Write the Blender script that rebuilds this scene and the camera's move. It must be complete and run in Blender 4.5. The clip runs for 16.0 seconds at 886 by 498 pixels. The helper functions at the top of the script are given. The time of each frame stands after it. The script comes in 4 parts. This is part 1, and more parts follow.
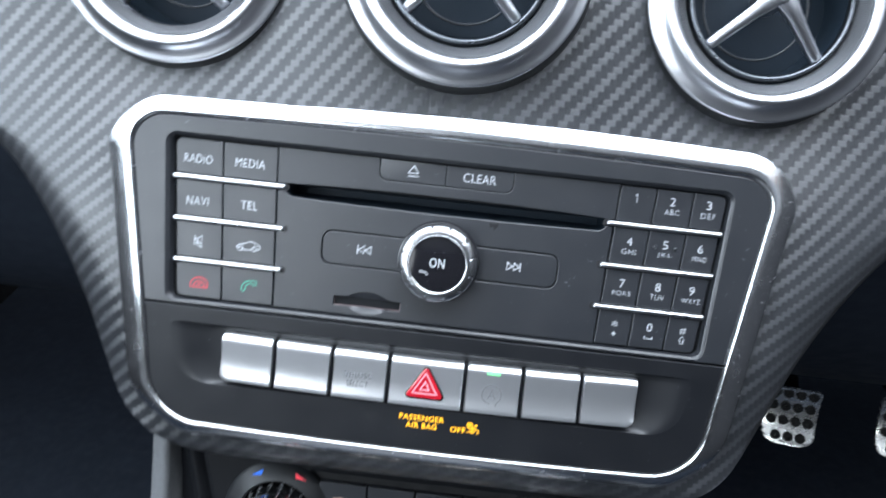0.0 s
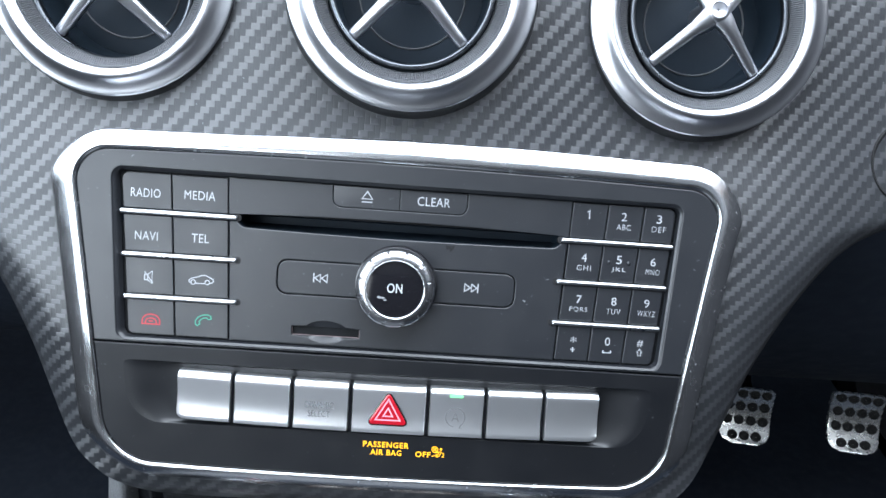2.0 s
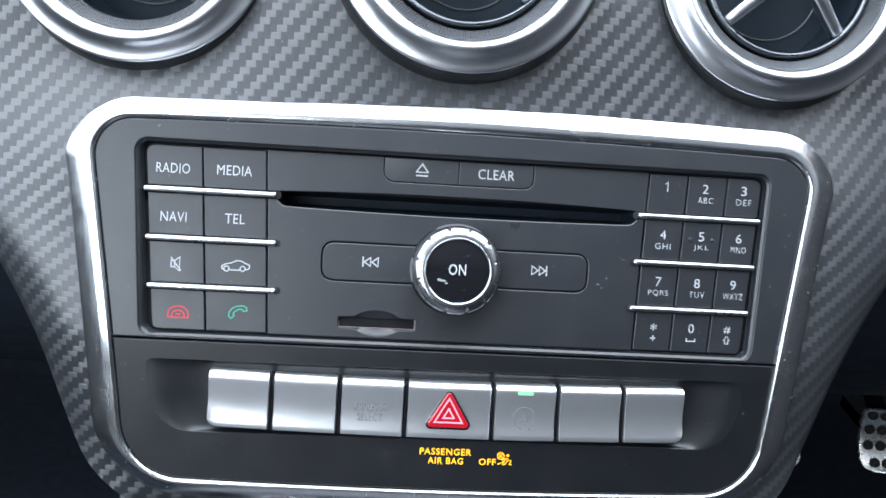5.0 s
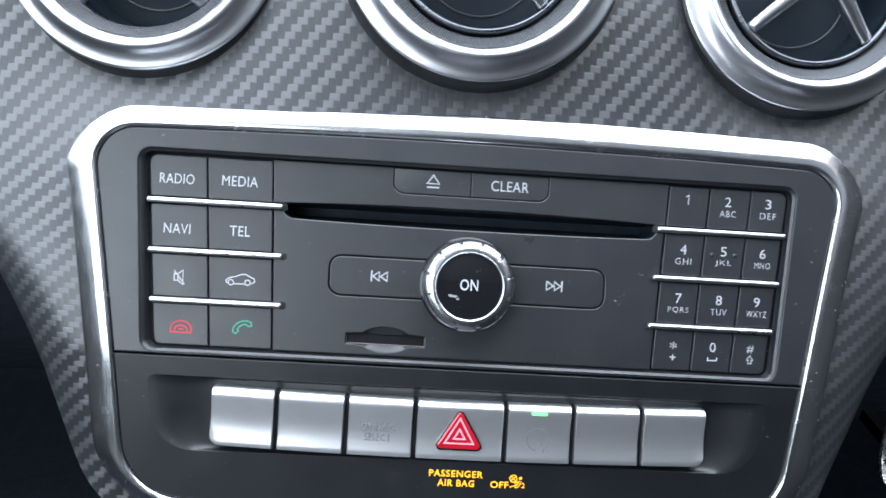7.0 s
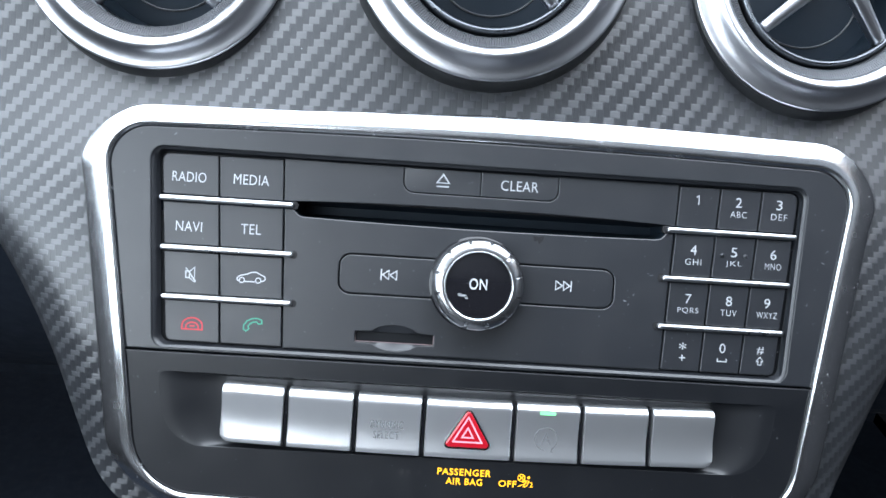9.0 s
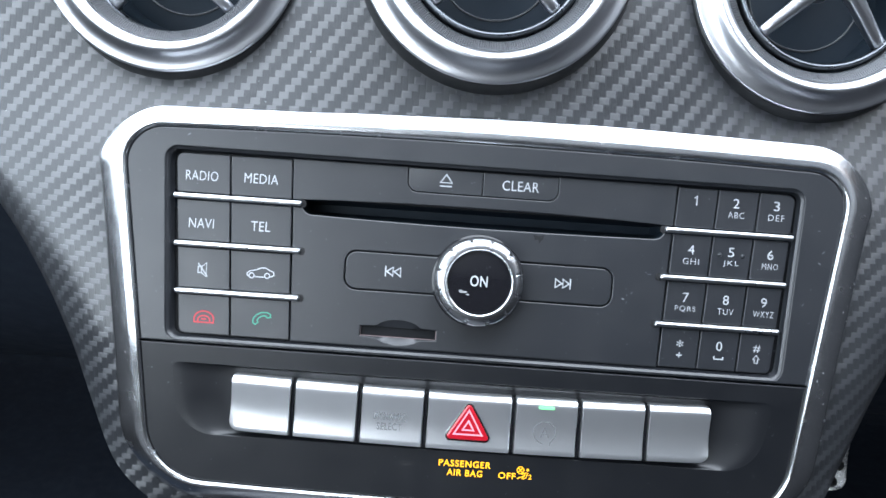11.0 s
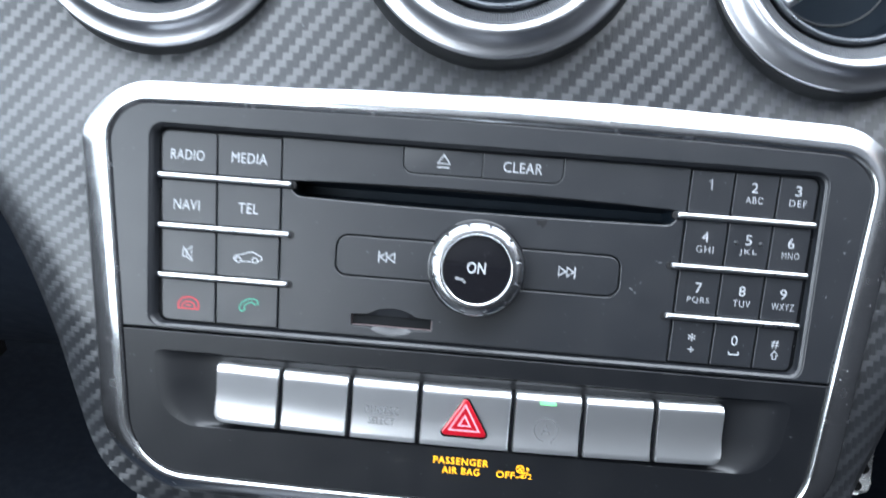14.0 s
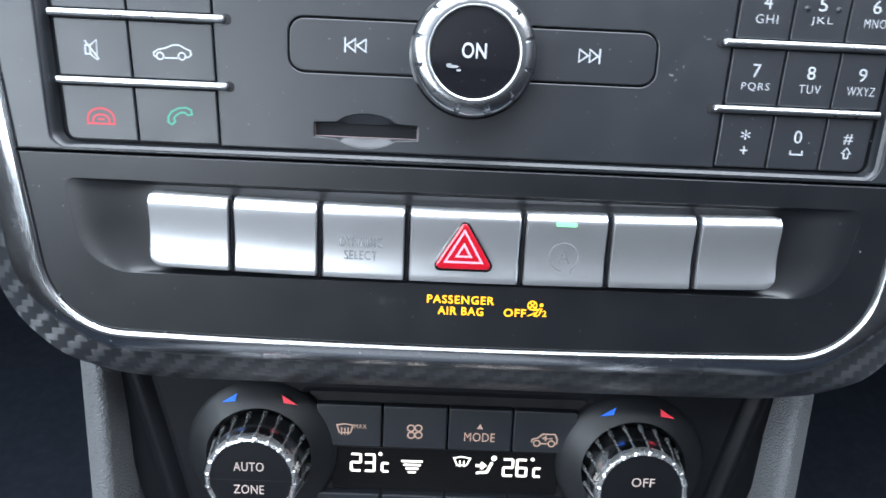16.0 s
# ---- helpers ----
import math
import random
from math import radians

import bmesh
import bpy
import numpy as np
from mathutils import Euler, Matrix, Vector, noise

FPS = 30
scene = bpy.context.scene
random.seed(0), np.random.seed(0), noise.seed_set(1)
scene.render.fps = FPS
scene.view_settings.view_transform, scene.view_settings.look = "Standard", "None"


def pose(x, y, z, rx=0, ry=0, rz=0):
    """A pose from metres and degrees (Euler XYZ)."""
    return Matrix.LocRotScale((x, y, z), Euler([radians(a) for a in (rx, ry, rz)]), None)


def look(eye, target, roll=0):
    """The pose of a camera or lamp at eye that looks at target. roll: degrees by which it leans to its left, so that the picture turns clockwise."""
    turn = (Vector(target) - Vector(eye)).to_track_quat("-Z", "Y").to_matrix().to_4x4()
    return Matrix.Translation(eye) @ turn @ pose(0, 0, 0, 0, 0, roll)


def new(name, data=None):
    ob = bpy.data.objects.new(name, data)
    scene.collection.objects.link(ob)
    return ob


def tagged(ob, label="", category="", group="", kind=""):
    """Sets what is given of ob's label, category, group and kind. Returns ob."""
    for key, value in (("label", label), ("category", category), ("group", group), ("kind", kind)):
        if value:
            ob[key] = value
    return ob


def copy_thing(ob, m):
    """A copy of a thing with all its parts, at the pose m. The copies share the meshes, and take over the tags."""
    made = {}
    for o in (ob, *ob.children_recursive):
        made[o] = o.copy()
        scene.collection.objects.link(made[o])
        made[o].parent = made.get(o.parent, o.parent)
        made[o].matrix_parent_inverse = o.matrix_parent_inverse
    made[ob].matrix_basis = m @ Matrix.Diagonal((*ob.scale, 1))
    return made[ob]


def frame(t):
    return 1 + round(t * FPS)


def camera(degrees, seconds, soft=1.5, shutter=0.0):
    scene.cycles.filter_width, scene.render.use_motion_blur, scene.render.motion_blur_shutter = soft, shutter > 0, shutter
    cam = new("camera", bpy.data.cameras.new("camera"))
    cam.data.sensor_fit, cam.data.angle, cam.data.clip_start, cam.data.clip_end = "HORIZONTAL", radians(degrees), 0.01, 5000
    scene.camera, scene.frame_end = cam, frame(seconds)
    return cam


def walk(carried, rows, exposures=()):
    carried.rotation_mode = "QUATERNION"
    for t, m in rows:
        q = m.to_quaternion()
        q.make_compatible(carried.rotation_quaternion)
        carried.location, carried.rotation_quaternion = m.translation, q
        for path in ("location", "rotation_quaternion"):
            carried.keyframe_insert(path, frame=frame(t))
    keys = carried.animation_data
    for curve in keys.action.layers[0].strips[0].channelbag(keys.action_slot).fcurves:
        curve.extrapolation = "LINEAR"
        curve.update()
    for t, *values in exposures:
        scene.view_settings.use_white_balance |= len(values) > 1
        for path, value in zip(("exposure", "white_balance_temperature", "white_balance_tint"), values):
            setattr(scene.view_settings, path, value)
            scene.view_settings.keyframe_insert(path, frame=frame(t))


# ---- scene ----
# The dashboard's upright panel is drawn in millimetres: x right, y into the dashboard, z up along the panel, which leans back.
LEAN_BACK, PANEL_HEIGHT = 25.0, 0.60
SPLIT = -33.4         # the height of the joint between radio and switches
PANEL = pose(0, 0, PANEL_HEIGHT, -LEAN_BACK, 0, 0)

cam = camera(62.7, 16.0, 1.5, 0.9)
# seconds, place in the panel's own axes (metres), yaw, pitch, roll
ROWS = [
    (0.0, 0.0069, -0.2774, 0.0282, 1.25, -5.99, 6.27),
    (0.5, 0.0029, -0.2719, 0.0296, -1.66, -4.61, 4.70),
    (1.0, 0.0039, -0.2696, 0.0287, -2.80, -4.54, 4.01),
    (1.5, 0.0027, -0.2721, 0.0275, -2.62, -4.53, 3.98),
    (2.0, 0.0057, -0.2767, 0.0318, -2.25, -4.59, 4.03),
    (2.5, 0.0009, -0.2675, 0.0262, -2.36, -4.31, 3.96),
    (3.0, -0.0074, -0.2677, 0.0228, -2.99, -3.62, 3.50),
    (3.5, -0.0127, -0.2624, 0.0165, -3.69, -2.95, 3.12),
    (6.0, -0.0213, -0.2384, 0.0080, -3.12, -0.69, 3.15),
    (6.5, -0.0140, -0.2357, 0.0108, -2.63, -0.71, 3.25),
    (7.0, -0.0194, -0.2385, 0.0081, -2.50, -0.64, 3.35),
    (7.5, -0.0208, -0.2377, 0.0069, -2.25, -0.63, 3.43),
    (8.0, -0.0198, -0.2372, 0.0082, -2.00, -0.84, 3.52),
    (8.5, -0.0195, -0.2377, 0.0081, -1.81, -0.70, 3.58),
    (11.0, -0.0130, -0.2466, 0.0080, -0.02, -0.89, 4.06),
    (11.5, -0.0139, -0.2439, 0.0067, 0.37, -0.96, 4.14),
    (12.0, -0.0137, -0.2460, 0.0066, 0.57, -0.93, 4.23),
    (12.5, -0.0110, -0.2488, 0.0091, 0.66, -0.98, 4.34),
    (13.0, -0.0142, -0.2505, 0.0070, 0.96, -0.94, 4.41),
    (13.5, -0.0121, -0.2462, 0.0077, 1.34, -1.00, 4.49),
    (14.0, -0.0049, -0.2327, 0.0050, 1.62, -1.37, 4.56),
    (14.5, 0.0025, -0.2205, -0.0041, 2.03, -8.08, 4.29),
    (15.0, -0.0139, -0.1933, -0.0175, 1.99, -10.78, 4.40),
    (15.5, -0.0110, -0.1860, -0.0157, 0.24, -11.85, 3.33),
    (16.0, -0.0089, -0.1852, -0.0158, -1.03, -11.91, 2.55),
]
walk(cam, [(t, PANEL @ pose(x, y, z, 0, 0, yaw) @ pose(0, 0, 0, 90 + pitch) @ pose(0, 0, 0, 0, 0, roll))
           for t, x, y, z, yaw, pitch, roll in ROWS],
     exposures=((0.0, 0.30), (3.6, 0.28), (6.2, 0.12), (7.2, 0.13), (8.3, 0.24), (13.8, 0.27), (15.0, 0.43), (16.0, 0.43)))

# ---- light: an overcast day through windscreen and passenger side, with unseen fill lamps added ----
world = bpy.data.worlds.new("sky")
scene.world = world
world.use_nodes = True
wn = world.node_tree.nodes
sky = wn.new("ShaderNodeTexSky")
sky.sky_type = "NISHITA"
sky.sun_disc = False
sky.sun_elevation, sky.sun_rotation = radians(42), radians(110)
world.node_tree.links.new(sky.outputs[0], wn["Background"].inputs[0])
wn["Background"].inputs[1].default_value = 0.05


def area_lamp(name, eye, target, wide, high, watts, colour):
    data = bpy.data.lights.new(name, "AREA")
    data.shape, data.size, data.size_y, data.energy, data.color = "RECTANGLE", wide, high, watts, colour
    ob = new(name, data)
    ob.matrix_world = look(eye, target)
    return ob


area_lamp("windscreen_light", (-0.05, -0.06, 1.06), (-0.05, -0.52, 0.06), 1.12, 0.88, 23.5, (0.80, 0.89, 1.0))
area_lamp("passenger_window_light", (-0.70, -0.36, 0.90), (0.1, -0.20, 0.655), 0.9, 0.50, 7.4, (0.77, 0.885, 1.0))
# weak fill lamp added before the closed wall on the driver's side
area_lamp("driver_side_fill_light", (0.72, -0.45, 1.00), (-0.1, -0.25, 0.66), 1.0, 0.24, 0.3, (0.82, 0.92, 1.0))
# two unseen lamps added at rear left, for highlights on buttons and panel
area_lamp("rear_fill_light", (-0.52, -1.42, 1.00), (-0.1, 0.0, 0.62), 0.36, 0.42, 2.8, (0.86, 0.925, 1.0))
area_lamp("rear_left_fill_light", (-0.70, -1.04, 0.98), (0.0, -0.1, 0.66), 0.74, 0.40, 4.8, (0.80, 0.905, 1.0))
scene.view_settings.exposure = 0.0


# ---- materials ----
class Nodes:
    """A short hand for one material's nodes."""

    def __init__(self, name):
        self.material = bpy.data.materials.new(name)
        self.material.use_nodes = True
        self.tree = self.material.node_tree
        self.shader = self.tree.nodes["Principled BSDF"]

    def add(self, kind, **values):
        node = self.tree.nodes.new("ShaderNode" + kind)
        for key, value in values.items():
            if key == "op":
                node.operation = value
            elif key == "blend":
                node.data_type, node.blend_type = "RGBA", value
        return node

    def link(self, a, b):
        self.tree.links.new(a, b)

    def math(self, op, a, b=None, c=None):
        node = self.add("Math", op=op)
        for n, v in enumerate((a, b, c)):
            if v is None:
                continue
            if isinstance(v, (int, float)):
                node.inputs[n].default_value = v
            else:
                self.link(v, node.inputs[n])
        return node.outputs[0]

    def noise(self, scale, detail=3.0, coords=None, rough=0.55):
        node = self.add("TexNoise")
        node.inputs["Scale"].default_value, node.inputs["Detail"].default_value = scale, detail
        node.inputs["Roughness"].default_value = rough
        self.link(coords or self.coords(), node.inputs["Vector"])
        return node.outputs["Fac"]

    def coords(self, which="Object"):
        return self.add("TexCoord").outputs[which]

    def mix(self, factor, a, b):
        node = self.add("Mix", blend="MIX")
        for socket, v in ((node.inputs[0], factor), (node.inputs[6], a), (node.inputs[7], b)):
            if isinstance(v, (int, float)):
                socket.default_value = v
            elif isinstance(v, tuple):
                socket.default_value = (*v[:3], 1)
            else:
                self.link(v, socket)
        return node.outputs[2]

    def span(self, value, a, b, low, high):
        node = self.add("MapRange")
        for n, v in enumerate((value, a, b, low, high)):
            if isinstance(v, (int, float)):
                node.inputs[n].default_value = v
            else:
                self.link(v, node.inputs[n])
        return node.outputs[0]

    def bump(self, height, strength, metres):
        node = self.add("Bump")
        node.inputs["Strength"].default_value, node.inputs["Distance"].default_value = strength, metres
        self.link(height, node.inputs["Height"])
        self.link(node.outputs[0], self.shader.inputs["Normal"])

    def specks(self, scale, size, share):
        """Dust: a few small round spots."""
        cell = self.add("TexVoronoi")
        cell.inputs["Scale"].default_value = scale
        self.link(self.coords(), cell.inputs["Vector"])
        near = self.math("LESS_THAN", cell.outputs["Distance"], size)
        keep = self.add("SeparateColor")
        self.link(cell.outputs["Color"], keep.inputs[0])
        return self.math("MULTIPLY", near, self.math("LESS_THAN", keep.outputs[0], share))

    def set(self, **values):
        for key, v in values.items():
            socket = self.shader.inputs[key.replace("_", " ")]
            if isinstance(v, (int, float)):
                socket.default_value = v
            elif isinstance(v, tuple):
                socket.default_value = (*v[:3], 1)
            else:
                self.link(v, socket)
        return self


def plastic(name, colour, rough, grain=4000.0, depth=0.00003, dust=0.0, wear=0.12, coat=0.0, shine=0.5):
    m = Nodes(name)
    big, fine = m.noise(35.0), m.noise(grain, 2.0)
    dark, light = tuple(c * (1 - wear) for c in colour), tuple(c * (1 + wear) for c in colour)
    base = m.mix(big, dark, light)
    roughness = m.span(m.noise(90.0), 0.3, 0.7, rough * 0.9, rough * 1.12)
    if dust:
        spots = m.specks(620.0, 0.10, dust)
        base = m.mix(m.math("MULTIPLY", spots, 0.4), base, (0.20, 0.21, 0.23))
    m.set(Base_Color=base, Roughness=roughness, Coat_Weight=coat, Coat_Roughness=0.08, Specular_IOR_Level=shine)
    m.bump(fine, 0.25, depth)
    return m.material


def metal(name, colour, rough, uneven=0.15, dust=0.0, metallic=1.0):
    m = Nodes(name)
    big = m.noise(60.0)
    base = m.mix(big, tuple(c * 0.94 for c in colour), tuple(min(1, c * 1.04) for c in colour))
    roughness = m.span(m.noise(180.0), 0.3, 0.7, rough * (1 - uneven), rough * (1 + uneven))
    if dust:
        spots = m.specks(520.0, 0.13, dust)
        base = m.mix(m.math("MULTIPLY", spots, 0.6), base, (0.5, 0.52, 0.55))
        roughness = m.math("MAXIMUM", roughness, m.math("MULTIPLY", spots, 0.7))
    m.set(Base_Color=base, Roughness=roughness, Metallic=metallic)
    m.bump(m.noise(2500.0, 2.0), 0.12, 0.00002)
    return m.material


def lit(name, colour, strength, base=(0.02, 0.02, 0.02)):
    m = Nodes(name)
    m.set(Base_Color=base, Roughness=0.5, Emission_Color=colour, Emission_Strength=strength)
    return m.material


def leather(name, colour, rough):
    """Paint on a pebbled, wrinkled grain of about a millimetre."""
    m = Nodes(name)
    cell = m.add("TexVoronoi")
    cell.feature = "DISTANCE_TO_EDGE"
    cell.inputs["Scale"].default_value = 850.0
    warp = m.add("VectorMath", op="ADD")
    shift = m.add("TexNoise")
    shift.inputs["Scale"].default_value = 420.0
    m.link(m.coords(), shift.inputs["Vector"])
    scaled = m.add("VectorMath", op="SCALE")
    m.link(shift.outputs["Color"], scaled.inputs[0])
    scaled.inputs["Scale"].default_value = 0.0022
    m.link(m.coords(), warp.inputs[0])
    m.link(scaled.outputs[0], warp.inputs[1])
    m.link(warp.outputs[0], cell.inputs["Vector"])
    pebble = m.span(cell.outputs["Distance"], 0.0, 0.28, 0.0, 1.0)
    base = m.mix(m.noise(45.0), tuple(c * 0.9 for c in colour), tuple(c * 1.08 for c in colour))
    m.set(Base_Color=m.mix(m.math("MULTIPLY", m.math("SUBTRACT", 1.0, pebble), 0.35), base, tuple(c * 0.45 for c in colour)), Roughness=rough)
    m.bump(m.math("ADD", pebble, m.math("MULTIPLY", m.noise(2200.0), 0.5)), 0.9, 0.00035)
    return m.material


def carbon_weave():
    """Twill film: tows of two millimetres pass over two and under two, a step further in each row."""
    m = Nodes("carbon_twill_film")
    uv = m.add("SeparateXYZ")
    m.link(m.coords("UV"), uv.inputs[0])
    u, v = m.math("DIVIDE", uv.outputs[0], 0.00206), m.math("DIVIDE", uv.outputs[1], 0.00182)
    run = m.math("FLOORED_MODULO", m.math("SUBTRACT", u, m.math("FLOOR", v)), 4.0)
    over = m.math("LESS_THAN", run, 1.72)
    under = m.math("SUBTRACT", 1.0, over)
    fu, fv = m.math("FRACT", u), m.math("FRACT", v)

    def vault(f, steep):
        """A low vault with steep flanks across a tow."""
        return m.math("MINIMUM", m.math("MULTIPLY", m.math("MULTIPLY", f, m.math("SUBTRACT", 1.0, f)), steep), 1.0)

    # fine filaments run along each tow: level tows lie over, upright ones under
    along = m.math("MULTIPLY_ADD", m.math("SINE", m.math("MULTIPLY", v, 44.0)), 0.5, 0.5)
    across = m.math("MULTIPLY_ADD", m.math("SINE", m.math("MULTIPLY", u, 44.0)), 0.5, 0.5)
    level = m.math("MULTIPLY_ADD", m.math("MULTIPLY", vault(fv, 7.0), vault(m.math("DIVIDE", run, 1.72), 9.0)), 0.55, 0.45)
    upright = m.math("MULTIPLY", vault(fu, 7.0), 0.45)
    height = m.math("ADD", m.math("MULTIPLY", over, level), m.math("MULTIPLY", under, upright))
    fibre = m.math("ADD", m.math("MULTIPLY", over, along), m.math("MULTIPLY", under, across))
    tone = m.mix(over, (0.0152, 0.0168, 0.0196), (0.0326, 0.0351, 0.0396))
    base = m.mix(m.math("MULTIPLY", fibre, 0.18), tone, (0.06, 0.061, 0.065))
    base = m.mix(m.math("MULTIPLY", m.noise(22.0), 0.15), base, (0.035, 0.036, 0.04))
    dust = m.specks(330.0, 0.08, 0.05)
    base = m.mix(m.math("MULTIPLY", dust, 0.35), base, (0.3, 0.32, 0.34))
    rough = m.span(m.noise(70.0), 0.3, 0.7, 0.33, 0.41)
    tangent = m.add("Tangent")
    tangent.direction_type, tangent.uv_map = "UV_MAP", "UVMap"
    m.link(tangent.outputs[0], m.shader.inputs["Tangent"])
    # the sheen of a tow lies across its filaments
    m.set(Base_Color=base, Roughness=rough, Specular_IOR_Level=m.math("MULTIPLY_ADD", over, 0.20, 0.57), Coat_Weight=0.2, Coat_Roughness=0.34, Anisotropic=0.83, Anisotropic_Rotation=m.math("MULTIPLY", over, 0.25))
    m.bump(height, 0.5, 0.00016)
    return m.material


CARBON = carbon_weave()
FACE = plastic("satin_black_panel", (0.0130, 0.0145, 0.0178), 0.38, dust=0.07, shine=0.65)
KEY = plastic("satin_black_keys", (0.0130, 0.0145, 0.0178), 0.38, dust=0.05, shine=0.65)
LOWER_FACE = plastic("satin_black_switch_panel", (0.0056, 0.0064, 0.0084), 0.38, dust=0.06, shine=0.6)
PIT = plastic("black_gap_plastic", (0.003, 0.003, 0.004), 0.8)
GLOSS = plastic("gloss_black_plastic", (0.008, 0.008, 0.010), 0.07, depth=0.000004, dust=0.05)
# soft and knee plastics: black lifted towards blue to imitate haze
SOFT = plastic("black_soft_plastic", (0.034, 0.042, 0.058), 0.55, grain=1400.0, depth=0.00015)
KNEE = plastic("haze_tinted_knee_plastic", (0.017, 0.023, 0.035), 0.7, grain=1400.0, depth=0.00015, shine=0.3)
# matt black, darkened and dulled further for the shade under the overhang
SHADED_BLACK = plastic("matt_shaded_black", (0.0040, 0.0046, 0.0060), 0.55, grain=1400.0, depth=0.0001, shine=0.18)
CLIMATE_KEY = plastic("satin_black_climate_keys", (0.0125, 0.0145, 0.0185), 0.45, grain=1400.0, depth=0.00004, dust=0.03)
DUCT = plastic("dark_blue_grey_duct_plastic", (0.0080, 0.0140, 0.0215), 0.6, shine=0.2)
NOZZLE_RIM = metal("dark_chrome_nozzle_rim", (0.13, 0.14, 0.155), 0.30)
SCREEN = plastic("smoked_display_window", (0.0060, 0.0058, 0.0062), 0.16, depth=0.000004)
GLINT_AND_DUST = plastic("pale_glint_and_dust", (0.24, 0.25, 0.26), 0.7)
CHROME = metal("satin_chrome_trim", (0.66, 0.67, 0.69), 0.24, dust=0.07)
BRIGHT = metal("polished_chrome", (0.86, 0.87, 0.88), 0.26, metallic=0.9)
DIAL = metal("clear_grey_dial_ring", (0.43, 0.44, 0.46), 0.24, uneven=0.05)
FLUTE = metal("fluted_chrome", (0.66, 0.67, 0.69), 0.16)
BEZEL = plastic("satin_black_bezel", (0.0075, 0.0085, 0.0100), 0.46, grain=1400.0, depth=0.00006)
BAR = metal("satin_chrome_bars", (0.54, 0.55, 0.57), 0.31)
SILVER = metal("silver_key_paint", (0.77, 0.78, 0.80), 0.31, uneven=0.03, metallic=0.9)
VENT_SILVER = metal("satin_silver_vent", (0.53, 0.54, 0.57), 0.33, uneven=0.05)
RIB = metal("ribbed_grey_ring", (0.085, 0.088, 0.095), 0.42, metallic=0.4)
STEEL = metal("brushed_steel_pedal", (0.90, 0.89, 0.86), 0.27, metallic=0.9)
GREY_RAIL = leather("silver_grained_rail", (0.155, 0.16, 0.168), 0.45)
TUNNEL = plastic("grey_tunnel_plastic", (0.095, 0.097, 0.102), 0.6, grain=900.0, depth=0.0006)
RUBBER = plastic("black_rubber", (0.012, 0.012, 0.012), 0.7)
# carpet black is lifted towards blue as well, for the same haze
CARPET = plastic("black_carpet", (0.019, 0.026, 0.040), 0.95, grain=1500.0, depth=0.002, wear=0.3)
ROOF_REFLECTOR = plastic("light_grey_roof_reflector", (0.68, 0.68, 0.69), 0.9, grain=900.0, depth=0.0008)
GREY_SLAB = plastic("grey_slab_cloth", (0.07, 0.07, 0.075), 0.9, grain=900.0, depth=0.0008)
LINING = plastic("dark_grey_lining", (0.026, 0.026, 0.029), 0.9, grain=900.0, depth=0.0008)
PRINT = plastic("white_print", (0.37, 0.39, 0.41), 0.6)
PRINT_RED = plastic("red_print", (0.42, 0.022, 0.035), 0.5)
PRINT_GREEN = plastic("green_print", (0.035, 0.24, 0.16), 0.5)
PRINT_BLUE = plastic("blue_print", (0.03, 0.20, 0.95), 0.5)
MARK_RED = plastic("bright_red_print", (0.90, 0.05, 0.08), 0.5)
ETCH = metal("etched_silver", (0.25, 0.255, 0.265), 0.6, metallic=0.5)
HAZARD = plastic("red_lens", (0.40, 0.006, 0.016), 0.18, coat=0.5)
HAZARD_LINE = plastic("pink_lens_print", (0.85, 0.35, 0.40), 0.4)
AMBER = lit("amber_lamp", (1.0, 0.49, 0.0), 2.0)
GREEN_LED = lit("green_lamp", (0.25, 1.0, 0.45), 1.4)
DIGIT = lit("display_white", (1.0, 0.98, 0.95), 1.6)
BACKLIT = lit("warm_backlit_print", (1.0, 0.50, 0.32), 0.20, (0.32, 0.25, 0.21))
BACKLIT_PALE = lit("pale_backlit_print", (1.0, 0.70, 0.62), 0.22, (0.36, 0.32, 0.30))
RED_LED = lit("red_lamp", (1.0, 0.06, 0.10), 2.2)


# ---- building helpers: meshes are drawn in millimetres ----
def thing(name, origin, label, category, group="", kind="", base=None):
    ob = new(name)
    ob.empty_display_size = 0.02
    ob.matrix_world = (base or PANEL) @ Matrix.Translation(Vector(origin) * 0.001)
    ob["origin_mm"] = list(origin)
    return tagged(ob, label, category, group, kind)


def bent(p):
    """Below the radio the middle panel leans back by some six degrees more, scaled to keep the camera's view."""
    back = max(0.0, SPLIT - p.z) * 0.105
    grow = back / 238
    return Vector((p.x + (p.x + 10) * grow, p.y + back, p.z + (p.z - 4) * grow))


def part(name, bm, material, parent, label="", smooth=20.0):
    """One mesh under a thing or under a part."""
    top = parent
    while top.parent:
        top = top.parent
    origin = Vector(top["origin_mm"])
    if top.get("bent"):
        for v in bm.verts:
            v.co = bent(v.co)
    bmesh.ops.remove_doubles(bm, verts=bm.verts, dist=0.0004)
    bmesh.ops.recalc_face_normals(bm, faces=bm.faces)
    bm.transform(Matrix.Scale(0.001, 4) @ Matrix.Translation(-origin))
    me = bpy.data.meshes.new(name)
    limit = radians(smooth)
    for face in bm.faces:
        face.smooth = True
    for edge in bm.edges:
        edge.smooth = len(edge.link_faces) == 2 and edge.calc_face_angle(0.0) < limit
    bm.to_mesh(me)
    bm.free()
    me.materials.append(material)
    ob = new(name, me)
    ob.parent = parent
    return tagged(ob, label)


